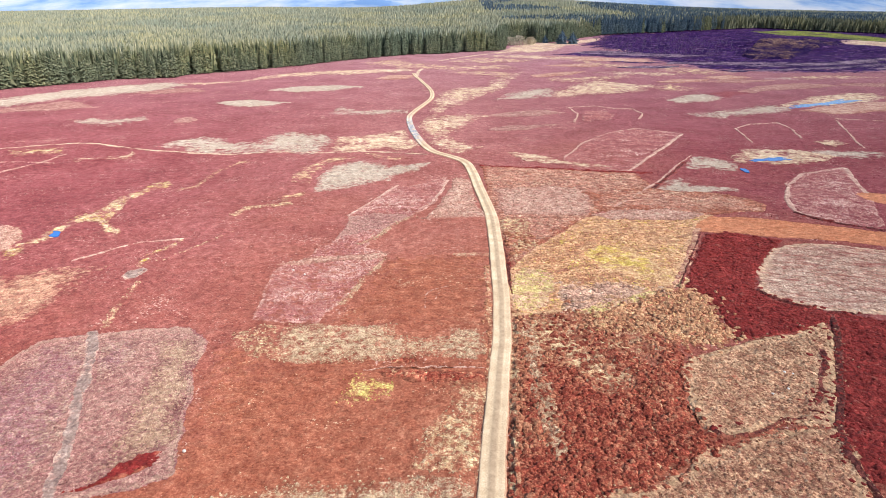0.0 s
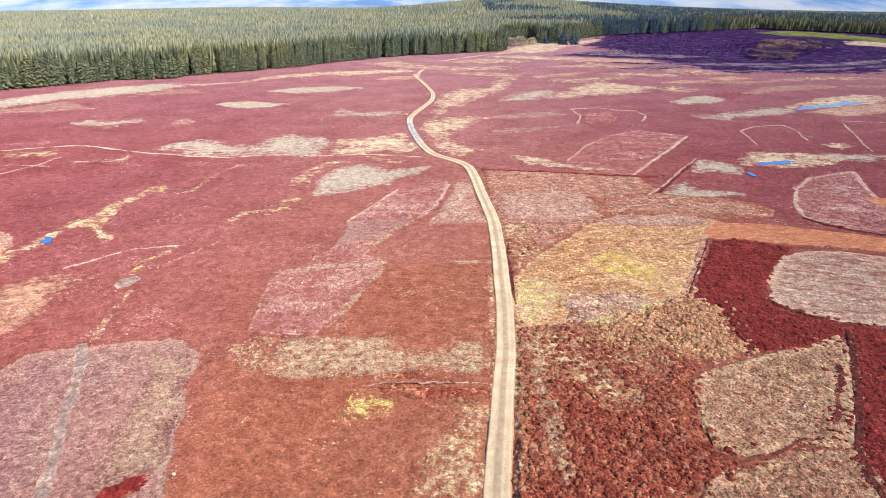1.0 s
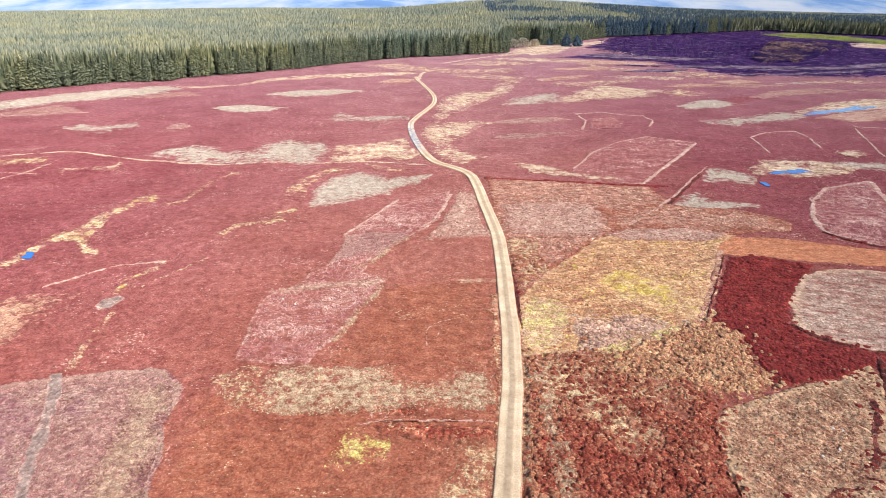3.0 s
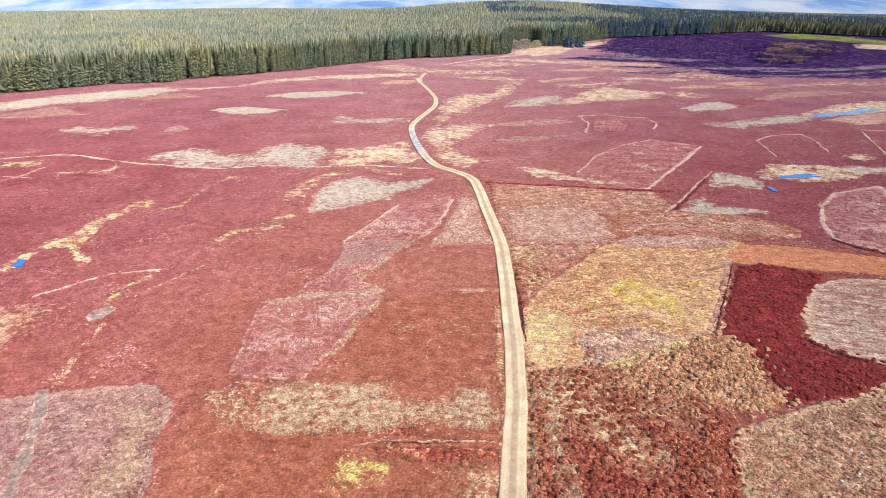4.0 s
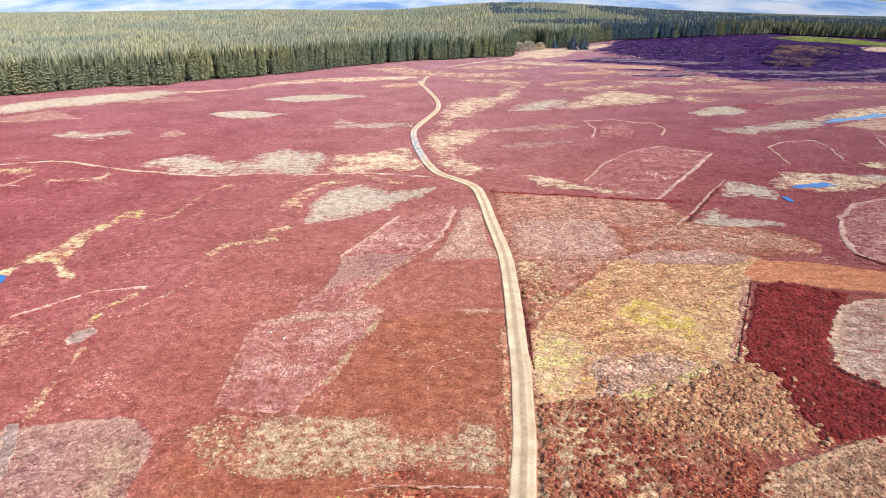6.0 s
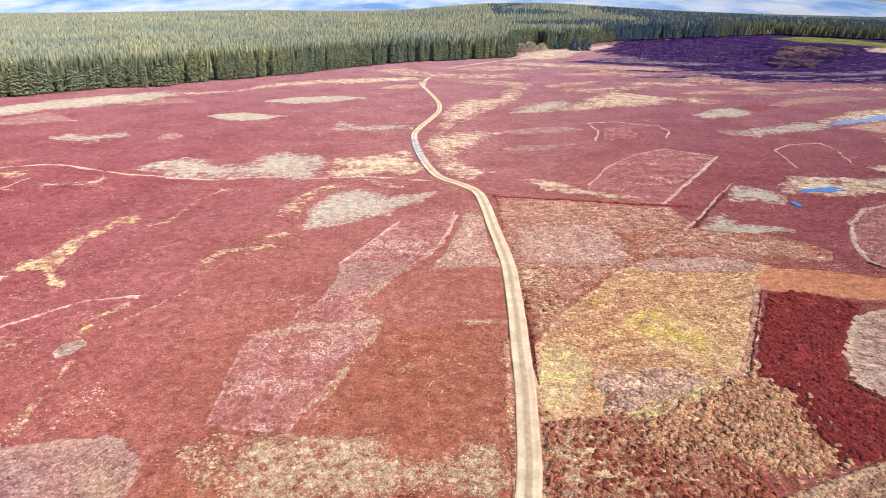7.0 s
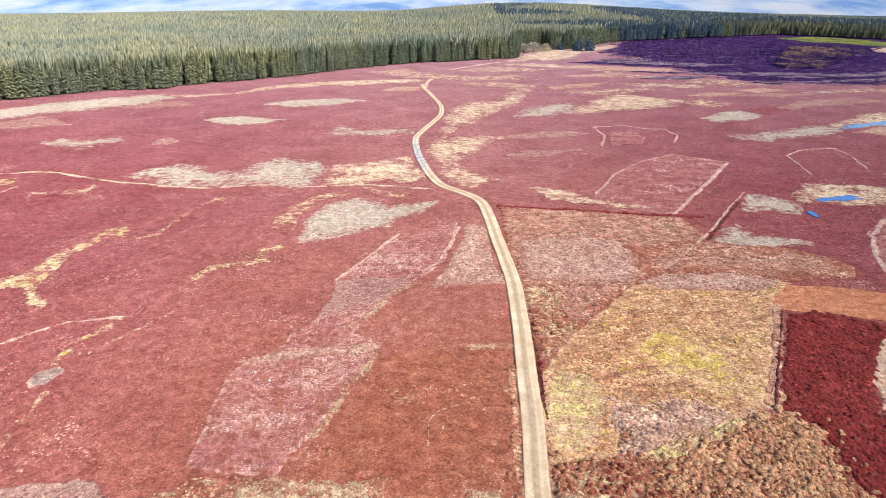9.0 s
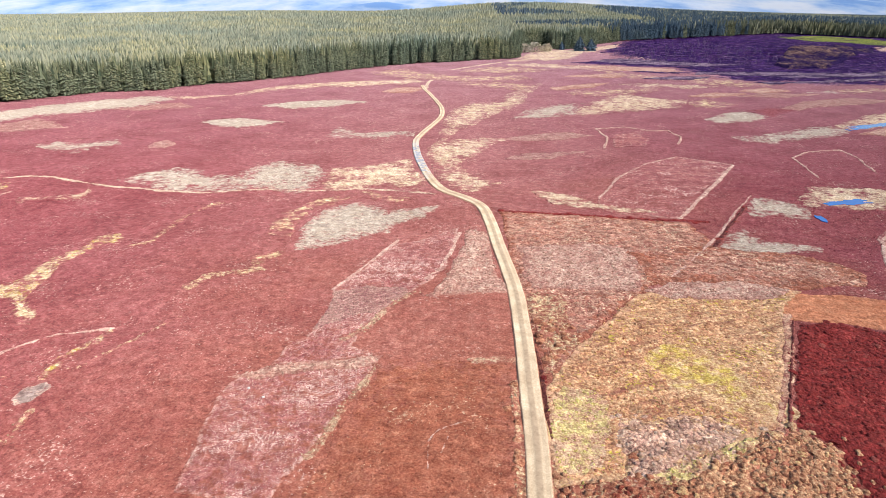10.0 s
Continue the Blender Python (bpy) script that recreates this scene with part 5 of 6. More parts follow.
def needle_mat(name, dark, lit, tip):
    m, n, l, b = mat_base(name, 0.85)
    g = n.new("ShaderNodeNewGeometry")
    at = n.new("ShaderNodeAttribute")
    at.attribute_name = "out"
    oi = n.new("ShaderNodeObjectInfo")
    r = math_node(n, l, "FRACT", math_node(n, l, "ADD", g.outputs["Random Per Island"], oi.outputs["Random"]))
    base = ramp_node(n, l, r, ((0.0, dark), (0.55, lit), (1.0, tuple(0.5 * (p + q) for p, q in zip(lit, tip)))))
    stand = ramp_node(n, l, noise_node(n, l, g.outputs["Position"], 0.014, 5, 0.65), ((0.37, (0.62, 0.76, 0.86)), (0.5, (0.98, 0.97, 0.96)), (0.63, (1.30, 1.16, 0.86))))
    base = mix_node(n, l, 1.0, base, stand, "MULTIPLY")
    # bough tips coloured paler as if lit, inner parts left darker
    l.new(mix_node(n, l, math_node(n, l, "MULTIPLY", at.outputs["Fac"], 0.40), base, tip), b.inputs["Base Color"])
    return m


def bark_mat():
    m, n, l, b = mat_base("bark", 0.95)
    pos = n.new("ShaderNodeNewGeometry").outputs["Position"]
    l.new(ramp_node(n, l, noise_node(n, l, pos, 3.0, 4), ((0.3, (0.06, 0.045, 0.035)), (0.7, (0.17, 0.13, 0.10)))), b.inputs["Base Color"])
    return m


BARK = bark_mat()
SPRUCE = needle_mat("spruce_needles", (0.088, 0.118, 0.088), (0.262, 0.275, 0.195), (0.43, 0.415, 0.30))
# greener, and darkened in colour for the shade of the forest wall
SHADED_SPRUCE = needle_mat("shaded_spruce_needles", (0.030, 0.050, 0.034), (0.122, 0.142, 0.088), (0.27, 0.27, 0.17))
# blue-dark needles: a cloud's shadow over the stand, held in the colour
CLOUD_SPRUCE = needle_mat("cloud_shaded_needles", (0.014, 0.032, 0.062), (0.058, 0.098, 0.138), (0.15, 0.19, 0.22))
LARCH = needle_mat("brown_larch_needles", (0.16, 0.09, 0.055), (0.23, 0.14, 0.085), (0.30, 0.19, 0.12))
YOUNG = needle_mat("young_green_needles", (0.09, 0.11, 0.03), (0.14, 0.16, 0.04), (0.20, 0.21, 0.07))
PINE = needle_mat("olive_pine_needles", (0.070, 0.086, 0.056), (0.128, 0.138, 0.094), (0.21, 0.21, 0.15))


def trunk_mesh(tall, rad, seed):
    rng = random.Random(seed)
    bm = bmesh.new()
    rings, n = [], 7
    for t in (0.0, 0.06, 0.35, 0.7, 1.0):
        rr = rad * (1.25 if t == 0 else 1 - 0.92 * t)
        cx, cy = rng.uniform(-0.08, 0.08) * t, rng.uniform(-0.08, 0.08) * t
        rings.append([bm.verts.new((cx + rr * math.cos(2 * math.pi * k / n), cy + rr * math.sin(2 * math.pi * k / n), t * tall)) for k in range(n)])
    for a, b in zip(rings, rings[1:]):
        for k in range(n):
            bm.faces.new((a[k], a[(k + 1) % n], b[(k + 1) % n], b[k]))
    bm.faces.new(rings[-1])
    me = bpy.data.meshes.new("trunk")
    bm.to_mesh(me)
    bm.free()
    me.materials.append(BARK)
    return me


def crown_mesh(tall, wide, mat, seed, whorls=19, low=0.06):
    """Whorls of drooping boughs, each a tapered spray with side lobes."""
    rng = random.Random(seed)
    V, F, O = [], [], []
    for w in range(whorls):
        t = (w + 0.5) / whorls
        z0 = tall * (low + (1 - low) * t)
        reach = wide * min(1.0, (1 - t) * 1.7) ** 0.8 * rng.uniform(0.85, 1.1) + 0.12
        n = 7 if t < 0.6 else 5
        turn = rng.uniform(0, 6.3)
        for k in range(n):
            a = turn + 2 * math.pi * (k + rng.uniform(-0.25, 0.25)) / n
            z = z0 + rng.uniform(-0.55, 0.55) * tall / whorls
            L = reach * rng.uniform(0.7, 1.2)
            drop = L * rng.uniform(0.2, 0.45)
            half = 0.17 * L + 0.12
            ca, sa = math.cos(a), math.sin(a)
            place = lambda u, v, h, zz=z: (ca * u - sa * v, sa * u + ca * v, zz + h)
            i = len(V)
            V += [place(0, 0, 0.5), place(L * 0.55, half, -drop * 0.45), place(L, 0, -drop * 0.75), place(L * 0.55, -half, -drop * 0.45), place(L * 0.5, 0, 0.12 - drop * 0.15), place(L * 0.5, 0, -drop * 0.9 - 0.2)]
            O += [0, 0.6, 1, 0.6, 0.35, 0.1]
            F += [(i, i + 4, i + 1), (i + 1, i + 4, i + 2), (i + 2, i + 4, i + 3), (i + 3, i + 4, i), (i, i + 1, i + 5), (i + 1, i + 2, i + 5), (i + 2, i + 3, i + 5), (i + 3, i, i + 5)]
    i = len(V)
    V += [(0.14, 0, tall * 0.93), (-0.1, 0.12, tall * 0.93), (-0.1, -0.12, tall * 0.93), (0, 0, tall * 1.04)]
    O += [0.4, 0.4, 0.4, 1]
    F += [(i, i + 1, i + 3), (i + 1, i + 2, i + 3), (i + 2, i, i + 3)]
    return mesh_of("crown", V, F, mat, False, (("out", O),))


def tree(name, tall, wide, mat, seed, label, low=0.06):
    root = new(name)
    part("trunk", trunk_mesh(tall * 0.97, 0.20, seed), root)
    part("crown", crown_mesh(tall, wide, mat, seed, low=low), root)
    return tagged(root, label, "tree")


def forest_mass(name, xy, tall, wide, mat, label, tiers, points, seed, base=0.08):
    """Very many far conifers as one mass: jagged tiered crowns."""
    rng = np.random.RandomState(seed)
    n = len(xy)
    tall = tall * rng.uniform(0.86, 1.08, n)
    wide = wide * rng.uniform(0.8, 1.2, n)
    z0 = height(xy[:, 0], xy[:, 1])
    vs, fs, out = [], [], []
    per = tiers * (points + 1)
    turn = rng.uniform(0, 6.3, n)
    for t in range(tiers):
        lo, top = base + (0.96 - base) * t / tiers, base + (1 - base) * (t + 1.5) / tiers if t < tiers - 1 else 1.0
        top = min(top, 1.0)
        reach = wide * min(1.0, 1.15 * (1 - t / tiers) / (0.62 if base < 0.5 else 1.0))
        apex = np.stack([xy[:, 0], xy[:, 1], z0 + tall * top], -1)
        vs.append(apex[:, None, :])
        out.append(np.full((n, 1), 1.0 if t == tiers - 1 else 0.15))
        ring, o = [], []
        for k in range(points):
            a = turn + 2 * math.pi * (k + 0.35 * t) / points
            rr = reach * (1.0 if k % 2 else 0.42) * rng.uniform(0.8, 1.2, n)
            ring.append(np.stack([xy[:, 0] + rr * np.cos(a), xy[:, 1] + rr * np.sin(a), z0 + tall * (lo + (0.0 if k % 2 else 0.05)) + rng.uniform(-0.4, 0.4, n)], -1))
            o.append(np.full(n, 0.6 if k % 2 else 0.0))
        vs.append(np.stack(ring, 1))
        out.append(np.stack(o, 1))
        first = t * (points + 1)
        fs += [(first, first + 1 + k, first + 1 + (k + 1) % points) for k in range(points)]
    V = np.concatenate(vs, 1).reshape(-1, 3)
    O = np.concatenate(out, 1).reshape(-1)
    F = (np.array(fs)[None] + (np.arange(n) * per)[:, None, None]).reshape(-1, 3)
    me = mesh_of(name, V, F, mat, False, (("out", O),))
    return tagged(new(name, me), label, "forest", kind="stuff")


def scatter(lo, hi, step, keep, seed):
    """Jittered grid of places in plan that keep() accepts."""
    rng = np.random.RandomState(seed)
    xs, ys = np.arange(lo[0], hi[0], step), np.arange(lo[1], hi[1], step)
    X, Y = np.meshgrid(xs, ys, indexing="ij")
    X, Y = X.ravel() + rng.uniform(-0.45, 0.45, X.size) * step, Y.ravel() + rng.uniform(-0.45, 0.45, Y.size) * step
    k = keep(X, Y)
    return np.stack([X[k], Y[k]], -1)


BOULDERS = [(-25.5, 106.5), (-28, 108.5), (25, 76), (45.5, 70.5), (43, 69.5), (47, 74.5), (48, 74), (40, 159), (70.5, 166), (-29, 57.5)]
SNAG_GROUND = [(129, 581), (167, 743), (271, 811), (395, 856), (278, 579), (187, 552)]
EDGE = [(-300, 286), (-262, 319), (-235, 342), (-214, 363), (-195, 390), (-170, 402), (-150, 427), (-128, 442), (-95, 489), (-66, 527), (-32, 565), (7, 585), (57, 619), (68, 709), (95, 746), (98, 703), (118, 713), (133, 731), (178, 793), (235, 830), (286, 858), (392, 919), (446, 952), (516, 918), (587, 886), (711, 750)]


# ---- forest ----
WOOD = EDGE + [(1900, 1500), (1700, 1800), (-1700, 1800), (-1500, 900)]
inset = lambda x, y: signed(x, y, WOOD) + (vnoise(x, y, 25, 41) - 0.5) * 5
view = lambda x, y: (np.abs(x) < 0.80 * y + 60)
# where the stands take the cloud-shadow colour
is_clouded = lambda x, y: (y > 640) & (vnoise(x, y, 6, 48) > 0.26) & ((x > 250 + (fbm(x, y, 160, 43) - 0.5) * 200) & ((vnoise(x * 0.5, y, 90, 45) > 0.46) | (y > 1400)) | (x > 60) & (y > 800) & (vnoise(x * 0.3, y, 90, 47) > 0.66))
is_pine = lambda x, y: (x > 330) & (y < 1010 + 0.12 * (x - 330)) & (y > 700)

front = scatter((-330, 300), (760, 1000), 3.4, lambda x, y: (np.abs(inset(x, y) - 1.8) < 1.7) & view(x, y), 51)
front = front[np.argsort(np.hypot(front[:, 0], front[:, 1]))][:290]
kinds = [tree("spruce_tree", 19.5, 2.6, SHADED_SPRUCE, 60 + k, "tall green spruce at the forest edge") for k in range(4)]
dark_kinds = [tree("spruce_tree", 19.5, 2.5, CLOUD_SPRUCE, 70 + k, "spruce at the forest edge, cloud shade in its colour", 0.12) for k in range(2)]
for k, (x, y) in enumerate(front):
    rng = random.Random(k)
    pool_of = dark_kinds if is_clouded(x, y) else kinds
    src = pool_of[k % len(pool_of)]
    s = rng.uniform(0.85, 1.12)
    m = Matrix.LocRotScale((x, y, float(height(x, y)) - 0.1), Euler((0, 0, rng.uniform(0, 6.28))), (s * rng.uniform(0.9, 1.15), s * rng.uniform(0.9, 1.15), s))
    if k < 4:
        ob = kinds[k]
        ob.matrix_basis = m
    elif k < 6:
        ob = dark_kinds[k - 4]
        ob.matrix_basis = m
    else:
        ob = copy_thing(src, Matrix())
        ob.matrix_basis = m
    tagged(ob, group="spruces along the forest edge")

last = float(np.hypot(front[-1][0], front[-1][1]))
near = scatter((-420, 280), (1100, 1100), 3.3, lambda x, y: (inset(x, y) > np.where(np.hypot(x, y) < last, 3.6, 0.3)) & (inset(x, y) < 40) & view(x, y), 52)
dk, pn = is_clouded(near[:, 0], near[:, 1]), is_pine(near[:, 0], near[:, 1])
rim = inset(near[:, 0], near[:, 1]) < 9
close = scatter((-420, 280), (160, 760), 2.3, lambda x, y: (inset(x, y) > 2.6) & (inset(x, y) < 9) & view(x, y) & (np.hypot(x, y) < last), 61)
forest_mass("forest", np.vstack([close, near[rim & ~dk & ~pn & (np.hypot(near[:, 0], near[:, 1]) >= last)]]), 19.0, 1.9, SHADED_SPRUCE, "close-set green spruces behind the first row", 5, 7, 59)
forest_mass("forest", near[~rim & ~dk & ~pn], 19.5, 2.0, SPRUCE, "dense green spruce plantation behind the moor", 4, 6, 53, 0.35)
forest_mass("forest", near[dk & ~pn], 19.5, 2.1, CLOUD_SPRUCE, "far spruce plantation with cloud shadow in its colour", 5, 8, 54)
forest_mass("forest", near[pn], 18.0, 1.6, PINE, "pale olive pine stand before darker forest", 5, 6, 55)
for step, a, b, wide, tiers, seed in ((2.7, 40, 170, 1.7, 2, 56), (3.3, 170, 420, 2.0, 1, 57), (5.2, 420, 1500, 3.0, 1, 58)):
    far = scatter((-1450, 330), (1500, 1780), step, lambda x, y: (inset(x, y) >= a) & (inset(x, y) < b) & view(x, y) & (y < 1700), seed)
    dk = is_clouded(far[:, 0], far[:, 1])
    forest_mass("forest", far[~dk], 19.5, wide, SPRUCE, "green spruce plantation reaching back to the skyline", tiers, 5, seed + 10, 0.72)
    forest_mass("forest", far[dk], 19.5, wide, CLOUD_SPRUCE, "spruce plantation to the skyline, cloud shadow in its colour", tiers, 5, seed + 20, 0.72)


# ---- far hills ----
def hill_mat():
    m, n, l, b = mat_base("far_hills", 1.0)
    pos = n.new("ShaderNodeNewGeometry").outputs["Position"]
    mp = n.new("ShaderNodeMapping")
    mp.inputs["Scale"].default_value = (1.0, 0.5, 3.0)
    l.new(pos, mp.inputs["Vector"])
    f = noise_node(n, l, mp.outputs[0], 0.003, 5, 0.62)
    # aerial haze is put into these pale blues
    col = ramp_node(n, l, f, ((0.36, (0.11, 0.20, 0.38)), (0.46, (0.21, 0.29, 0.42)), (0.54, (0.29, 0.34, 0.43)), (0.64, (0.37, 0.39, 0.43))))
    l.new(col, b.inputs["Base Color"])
    return m


def far_hills():
    xs, ys = np.linspace(-4300, 4300, 160), np.linspace(2150, 4700, 60)
    X, Y = np.meshgrid(xs, ys, indexing="ij")
    Z = -100 + 200 * smooth(2300, 4700, Y) * (0.75 + 0.5 * fbm(X, Y, 1500, 81)) + 40 * (fbm(X, Y, 500, 82) - 0.5)
    Z = Z + 85 * np.exp(-((X + 330) / 330) ** 2 - ((Y - 3000) / 160) ** 2)
    r, c = X.shape
    idx = np.arange(r * c).reshape(r, c)
    quad = np.stack([idx[:-1, :-1], idx[1:, :-1], idx[1:, 1:], idx[:-1, 1:]], -1).reshape(-1, 4)
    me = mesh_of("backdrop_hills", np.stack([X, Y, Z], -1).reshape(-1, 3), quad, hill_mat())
    tagged(new("backdrop_hills", me), "pale blue far hills with hazy fields", "hills", kind="structure")


far_hills()


# ---- single trees, bushes, dead trunks and boulders by the forest ----
def single(name, x, y, tall, wide, mat, seed, label, low=0.04):
    ob = tree(name, tall, wide, mat, seed, label, low)
    ob.matrix_basis = pose(x, y, float(height(x, y)) - 0.1, 0, 0, seed * 37)


single("larch_tree", -8, 585, 11, 3.0, LARCH, 201, "bare brown larch before the green forest")
single("larch_tree", -26, 583, 8, 2.8, YOUNG, 202, "young pale green larch at the forest edge")
single("larch_tree", -52, 574, 9, 2.6, YOUNG, 203, "young pale green larch at the forest edge")
single("larch_tree", -38, 582, 6, 2.2, YOUNG, 204, "small pale green larch at the forest edge")
single("spruce_tree", 122, 690, 14, 6.0, CLOUD_SPRUCE, 205, "broad dark spruce in the clearing")
single("spruce_tree", 134, 694, 12, 6.0, CLOUD_SPRUCE, 206, "broad dark spruce in the clearing")
single("spruce_tree", 107, 706, 8, 3.5, CLOUD_SPRUCE, 207, "small dark spruce in the clearing")


def bush_mesh(wide, tall, mat, seed, count=420):
    """Many small leaf clumps in an uneven mound with gaps."""
    rng = np.random.RandomState(seed)
    V, F = [], []
    for _ in range(count):
        a, r, h = rng.uniform(0, 6.3), rng.uniform(0, 1) ** 0.5, rng.uniform(0.1, 1)
        r *= math.sqrt(max(0.02, 1 - h * h * 0.9))
        c = np.array([wide * r * math.cos(a), wide * r * math.sin(a) * 0.8, tall * h])
        s = rng.uniform(0.25, 0.6)
        t = rng.normal(0, s, (4, 3))
        i = len(V)
        V += list(c + t)
        F += [(i, i + 1, i + 2), (i, i + 1, i + 3), (i, i + 2, i + 3), (i + 1, i + 2, i + 3)]
    return mesh_of("crown", np.array(V), F, mat, False, (("out", rng.rand(len(V))),))


WILLOW = needle_mat("pale_willow_twigs", (0.38, 0.31, 0.22), (0.50, 0.42, 0.31), (0.60, 0.52, 0.40))
for k, (x, y, w, h) in enumerate(((66, 668, 7.0, 8.5), (76, 672, 8.0, 9.5), (88, 680, 6.5, 7.5))):
    root = tagged(new("willow_bush"), "pale beige leafless willow bush in the clearing", "bush", "willow bushes")
    part("trunk", trunk_mesh(h * 0.6, 0.25, 220 + k), root)
    part("crown", bush_mesh(w, h, WILLOW, 230 + k), root)
    root.matrix_basis = pose(x, y, float(height(x, y)) - 0.1)

DEAD = bpy.data.materials.new("dead_wood")
DEAD.use_nodes = True
DEAD.node_tree.nodes["Principled BSDF"].inputs["Base Color"].default_value = (0.085, 0.055, 0.105, 1)
DEAD.node_tree.nodes["Principled BSDF"].inputs["Roughness"].default_value = 0.95


def snag_mesh(tall, seed):
    """A dead trunk with broken branch stubs."""
    rng = random.Random(seed)
    V, F = [], []

    def spike(a, b, r):
        a, b = Vector(a), Vector(b)
        d = (b - a).normalized()
        u = d.orthogonal().normalized()
        w = d.cross(u)
        i = len(V)
        for k in range(5):
            t = 2 * math.pi * k / 5
            V.append(a + (u * math.cos(t) + w * math.sin(t)) * r)
        for k in range(5):
            t = 2 * math.pi * k / 5
            V.append(b + (u * math.cos(t) + w * math.sin(t)) * r * 0.35)
        F.extend((i + k, i + (k + 1) % 5, i + 5 + (k + 1) % 5, i + 5 + k) for k in range(5))

    spike((0, 0, 0), (rng.uniform(-0.3, 0.3), rng.uniform(-0.3, 0.3), tall), 0.16)
    for _ in range(9):
        z, a, L = tall * rng.uniform(0.25, 0.95), rng.uniform(0, 6.3), rng.uniform(0.5, 1.3)
        spike((0, 0, z), (L * math.cos(a), L * math.sin(a), z + rng.uniform(-0.2, 0.5)), 0.09)
    return mesh_of("dead_tree", [tuple(v) for v in V], F, DEAD, False)


snags = [snag_mesh(t, 240 + k) for k, t in enumerate((2.2, 3.2, 4.4))]
places = scatter((150, 560), (480, 900), 11.0, lambda x, y: signed(x, y, SNAG_GROUND) > 2, 251)
for k, (x, y) in enumerate(places[:240]):
    ob = tagged(new("dead_tree", snags[k % 3]), "grey dead tree trunk standing on burnt ground", "dead tree", "dead trees on burnt ground")
    ob.matrix_basis = pose(x, y, float(height(x, y)) + 0.1, 0, 0, k * 71)

STONE = bpy.data.materials.new("pale_stone")
STONE.use_nodes = True
sn, sl = STONE.node_tree.nodes, STONE.node_tree.links
sl.new(ramp_node(sn, sl, noise_node(sn, sl, sn.new("ShaderNodeNewGeometry").outputs["Position"], 6.0, 4), ((0.3, (0.42, 0.39, 0.36)), (0.65, (0.60, 0.57, 0.53)))), sn["Principled BSDF"].inputs["Base Color"])
for k, (x, y) in enumerate(BOULDERS):
    bm = bmesh.new()
    bmesh.ops.create_icosphere(bm, subdivisions=2, radius=0.27)
    for v in bm.verts:
        v.co *= 0.75 + 0.5 * noise.noise(v.co * 2.2 + Vector((k * 5, 0, 0)))
        v.co.z = max(v.co.z * 0.7, -0.09)
    me = bpy.data.meshes.new("boulder")
    bm.to_mesh(me)
    bm.free()
    me.materials.append(STONE)
    ob = tagged(new("boulder", me), "pale grey-white boulder lying in heather", "boulder", "boulders on the moor")
    ob.matrix_basis = pose(x, y, float(height(x, y)) + 0.28, 0, 0, k * 50)


# ---- heather clumps and grass tufts on the nearer moor ----
def kind_at(x, y):
    """Index into PATCHES of the topmost patch at each place (-1 on open moor), and the height of its growth."""
    top, deep, below, rise = np.full(len(x), -1), np.full(len(x), -9.0), np.full(len(x), RISE["moor"]), np.full(len(x), RISE["moor"])
    for k, entry in enumerate(PATCHES):
        sel = np.where(reach_of(entry, x, y))[0]
        if len(sel):
            d = cover(x[sel], y[sel], entry)
            hit = sel[d > 0.1]
            top[hit], deep[hit], below[hit] = k, d[d > 0.1], rise[hit]
            rise[hit] = own_rise(k, rise[hit])
    z = height(x, y) + (0.2 + 0.8 * relief(x, y)) * RISE["moor"] * clear_of_track(x, y)
    for k in np.unique(top[top >= 0]):
        on = top == k
        z[on] = surface(x[on], y[on], int(k), deep[on], np.full(on.sum(), -9.0), below[on])
    return top, z


def cushions(name, xy, z0, rad, tall, mat, label, category, seed):
    """Rounded, uneven cushions of growth, joined into one mass."""
    rng = np.random.RandomState(seed)
    n, q = len(xy), 6
    if not n:
        return
    rad = rad * rng.choice([0.55, 0.8, 1.0, 1.35], n) * rng.uniform(0.85, 1.15, n)
    tall = tall * rng.uniform(0.55, 1.2, n)
    a0 = rng.uniform(0, 6.3, n)
    V = [np.stack([xy[:, 0] + rng.uniform(-0.25, 0.25, n) * rad, xy[:, 1] + rng.uniform(-0.25, 0.25, n) * rad, z0 + tall], -1)]
    for reach, lift, spread in ((0.62, 0.74, 0.34), (1.0, -0.25, 0.42)):
        for k in range(q):
            a = a0 + 2 * math.pi * (k + rng.uniform(-0.3, 0.3, n)) / q
            r = rad * reach * rng.uniform(1 - spread, 1 + spread, n)
            V.append(np.stack([xy[:, 0] + r * np.cos(a), xy[:, 1] + r * np.sin(a), z0 + tall * lift * rng.uniform(0.75, 1.15, n)], -1))
    V = np.stack(V, 1).reshape(-1, 3)
    f = [(0, 1 + k, 1 + (k + 1) % q) for k in range(q)]
    for k in range(q):
        i, j = 1 + k, 1 + (k + 1) % q
        f += [(i, i + q, j + q), (i, j + q, j)]
    F = (np.array(f)[None] + (np.arange(n) * (2 * q + 1))[:, None, None]).reshape(-1, 3)
    tagged(new(name, mesh_of(name, V, F, mat)), label, category, kind="stuff")


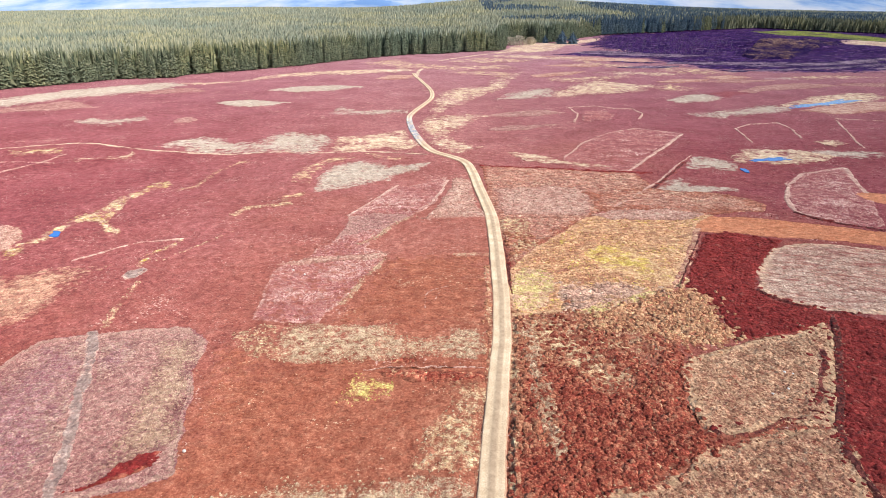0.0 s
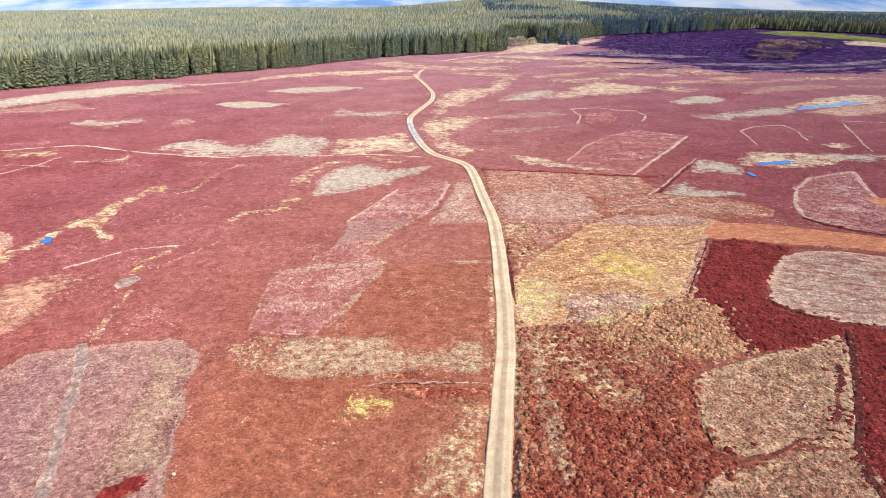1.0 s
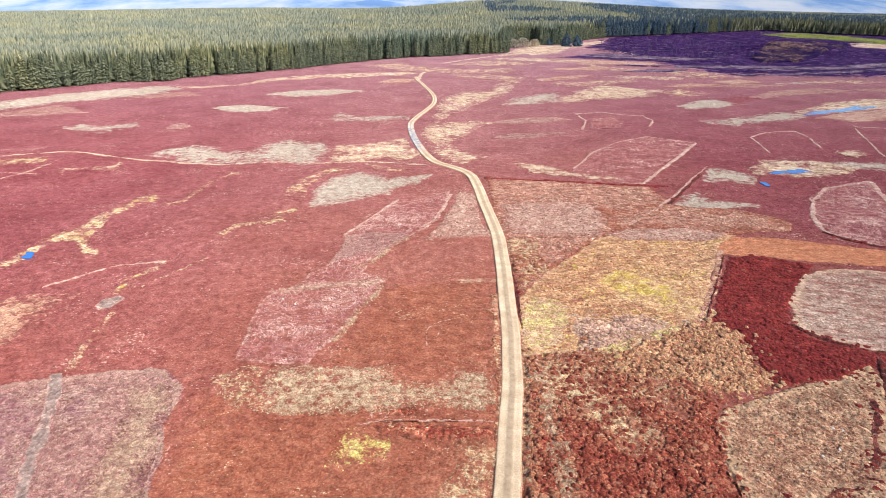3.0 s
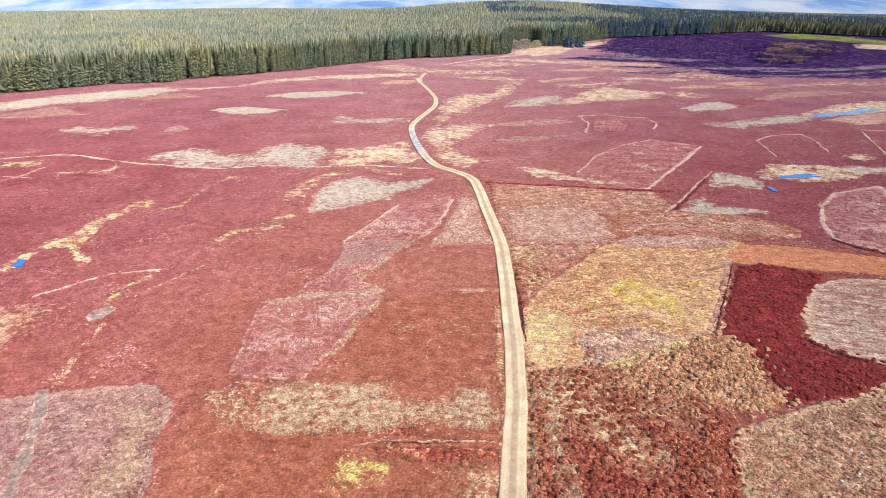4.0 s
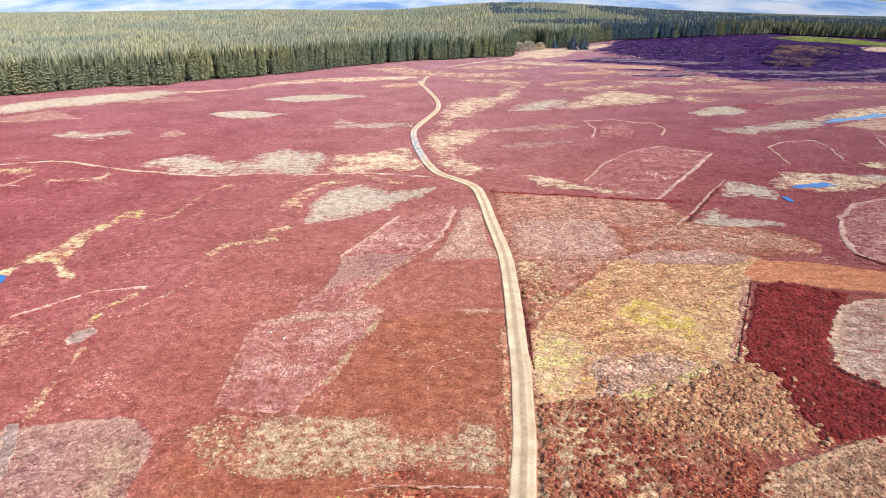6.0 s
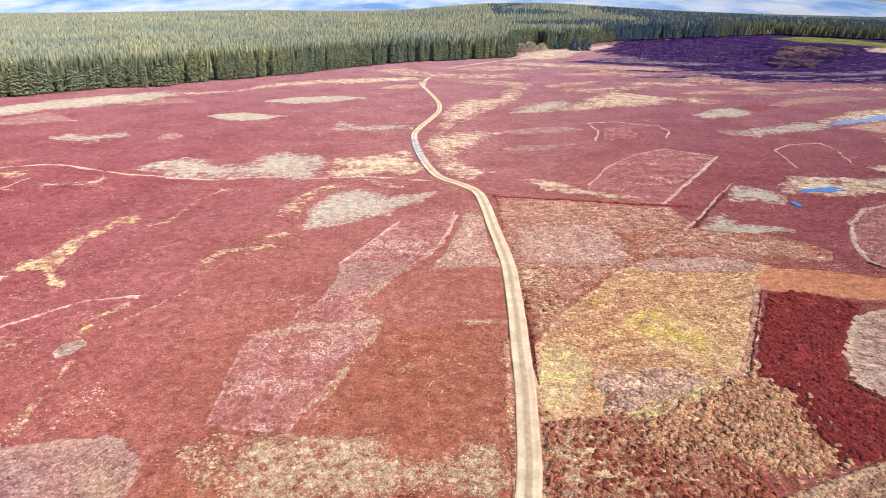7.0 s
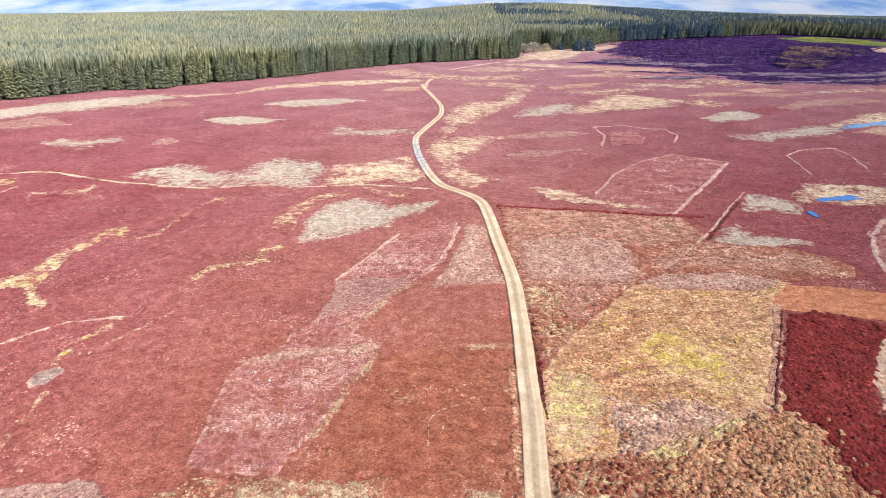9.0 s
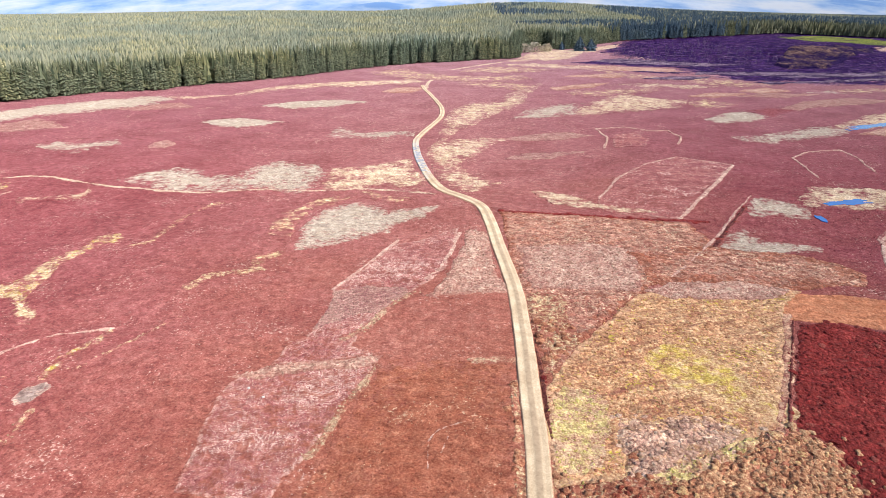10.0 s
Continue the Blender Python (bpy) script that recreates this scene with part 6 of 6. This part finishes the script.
def tufts(name, xy, z0, rad, tall, mat, label, category, seed):
    """Low tufts with splayed, ragged outlines, joined into one mass."""
    rng = np.random.RandomState(seed)
    n, q = len(xy), 8
    if not n:
        return
    rad = rad * rng.uniform(0.55, 1.35, n)
    tall = tall * rng.uniform(0.35, 0.95, n)
    a0 = rng.uniform(0, 6.3, n)
    V = [np.stack([xy[:, 0] + rng.uniform(-0.3, 0.3, n) * rad, xy[:, 1] + rng.uniform(-0.3, 0.3, n) * rad, z0 + 0.03 + tall], -1)]
    for k in range(q):
        a = a0 + 2 * math.pi * (k + rng.uniform(-0.35, 0.35, n)) / q
        r = rad * (rng.uniform(0.9, 1.4, n) if k % 2 else rng.uniform(0.3, 0.65, n))
        V.append(np.stack([xy[:, 0] + r * np.cos(a), xy[:, 1] + r * np.sin(a), z0 - 0.09 + (0.0 if k % 2 else 0.25) * tall], -1))
    V = np.stack(V, 1).reshape(-1, 3)
    f = [(0, 1 + k, 1 + (k + 1) % q) for k in range(q)]
    F = (np.array(f)[None] + (np.arange(n) * (q + 1))[:, None, None]).reshape(-1, 3)
    tagged(new(name, mesh_of(name, V, F, mat, False)), label, category, kind="stuff")


def clump_places():
    """Spacing grows with the distance from the flight line's start."""
    rng = np.random.RandomState(91)
    out = []
    y = 44.0
    while y < 430:
        s = max(0.52, 0.0068 * y)
        half = 0.74 * y + 8
        x = np.arange(-half, half, s)
        out.append(np.stack([x + rng.uniform(-0.5, 0.5, len(x)) * s, y + rng.uniform(-0.5, 0.5, len(x)) * s, np.full(len(x), s)], -1))
        y += s
    return np.vstack(out)


CLUMP = {   # patch kind: share kept, radius as a share of the spacing, height, names
    "moor": (0.05, 0.30, 0.12, "heather_tufts", "red-brown heather tufts over open moor", "heather"),
    "brown": (0.10, 0.30, 0.14, "heather_tufts", "brown heather tufts", "heather"),
    "dark": (0.55, 0.60, 0.08, "heather_tufts", "tall dark red heather cushions", "heather"),
    "rust": (0.88, 0.80, 0.21, "heather_tufts", "rust-brown heather cushions", "heather"),
    "tan": (0.88, 0.76, 0.20, "heather_tufts", "tan and brown heather cushions", "heather"),
    "greyheath": (0.60, 0.52, 0.085, "heather_tufts", "greyish lilac heather tussocks, rounded", "heather"),
    "pinktan": (0.35, 0.40, 0.12, "heather_tufts", "pinkish tan heather tufts", "heather"),
    "lilac": (0.55, 0.50, 0.16, "heather_tufts", "greyish lilac heather tussocks", "heather"),
    "golden": (0.45, 0.50, 0.16, "grass_tufts", "golden dry grass tufts", "grass"),
    "pale_tan": (0.55, 0.50, 0.18, "grass_tufts", "pale tan grass and heather tufts", "grass"),
    "grass": (0.6, 0.42, 0.18, "grass_tufts", "straw-coloured dry grass tufts", "grass"),
    "moss": (0.4, 0.45, 0.15, "moss_cushions", "yellow-green moss cushions", "moss"),
    "cut": (0.75, 0.30, 0.12, "cut_heather_tufts", "short pinkish cut heather stubble", "heather"),
    "cutpink": (0.75, 0.30, 0.12, "cut_heather_tufts", "short magenta-pink cut heather stubble", "heather"),
    "beige": (0.75, 0.30, 0.12, "cut_heather_tufts", "short beige cut heather stubble", "heather"),
    "cutred": (0.4, 0.30, 0.11, "cut_heather_tufts", "short reddish cut heather stubble", "heather"),
}
PALE = {"moor": (0.42, 0.23, 0.19), "brown": (0.46, 0.28, 0.18), "dark": (0.26, 0.08, 0.06), "rust": (0.42, 0.20, 0.12), "tan": (0.58, 0.44, 0.20), "golden": (0.5, 0.4, 0.15), "moss": (0.5, 0.42, 0.12), "cutred": (0.55, 0.4, 0.33), "grass": (0.50, 0.38, 0.25), "cut": (0.50, 0.34, 0.285), "cutpink": (0.50, 0.33, 0.31), "beige": (0.52, 0.38, 0.27)}
SECOND = {"rust": ((0.19, 0.060, 0.034), (0.32, 0.122, 0.068), (0.47, 0.250, 0.142))}
SPOT = clump_places()
GROWTH = kind_at(SPOT[:, 0], SPOT[:, 1])[1]
stray = np.random.RandomState(94).normal(0, 1.0, (len(SPOT), 2)) * np.where((SPOT[:, 0] > 12) & (SPOT[:, 1] < 104), 1.1, 0.35)[:, None]
TOP = kind_at(SPOT[:, 0] + stray[:, 0], SPOT[:, 1] + stray[:, 1])[0]
names_of = np.array([e[0] for e in PATCHES] + ["moor"])
KIND = names_of[TOP]
rng_c = np.random.RandomState(92)
KIND = np.where((KIND == "sparse"), np.where(rng_c.rand(len(KIND)) < np.where((SPOT[:, 0] > 6) & (SPOT[:, 1] < 130), 0.35, 0.85) * smooth(0.40, 0.52, fbm(SPOT[:, 0], SPOT[:, 1], 6, 93)), "grass", np.where((SPOT[:, 0] > 6) & (SPOT[:, 1] < 130), np.where(rng_c.rand(len(KIND)) < 0.5, "rust", "bare"), np.where(rng_c.rand(len(KIND)) < 0.5, "brown", "bare"))), KIND)
KIND = np.where((KIND == "ditch"), "dark", KIND)
KIND = np.where((KIND == "rust") & (SPOT[:, 0] < 6), "bare", KIND)
KIND = np.where((KIND == "mosspale"), "moss", KIND)
on_track = signed(SPOT[:, 0], SPOT[:, 1], TRACK_LINE, False) > -2.0
wet = np.zeros(len(SPOT), bool)
for shore in POOLS:
    wet |= signed(SPOT[:, 0], SPOT[:, 1], shore) > -0.6
for key, (keep, rad, tall, name, label, category) in CLUMP.items():
    sel = (KIND == key) & (SPOT[:, 1] < (150 if key in ("grass", "moss", "cutred") else 230)) & ~on_track & ~wet & (rng_c.rand(len(KIND)) < np.where((key == "moor") & (SPOT[:, 0] > 25), 0.25, keep))
    grow = cushions if key in ("dark", "rust", "tan", "greyheath") else tufts
    grow(name, SPOT[sel, :2], GROWTH[sel], rad * SPOT[sel, 2], tall * np.clip(SPOT[sel, 2] / 0.5, 0.9, 1.5), clump_mat(key + "_clump", TONES[key], PALE.get(key, (0.52, 0.42, 0.31)), SECOND.get(key)), label, category, 95 + len(key))
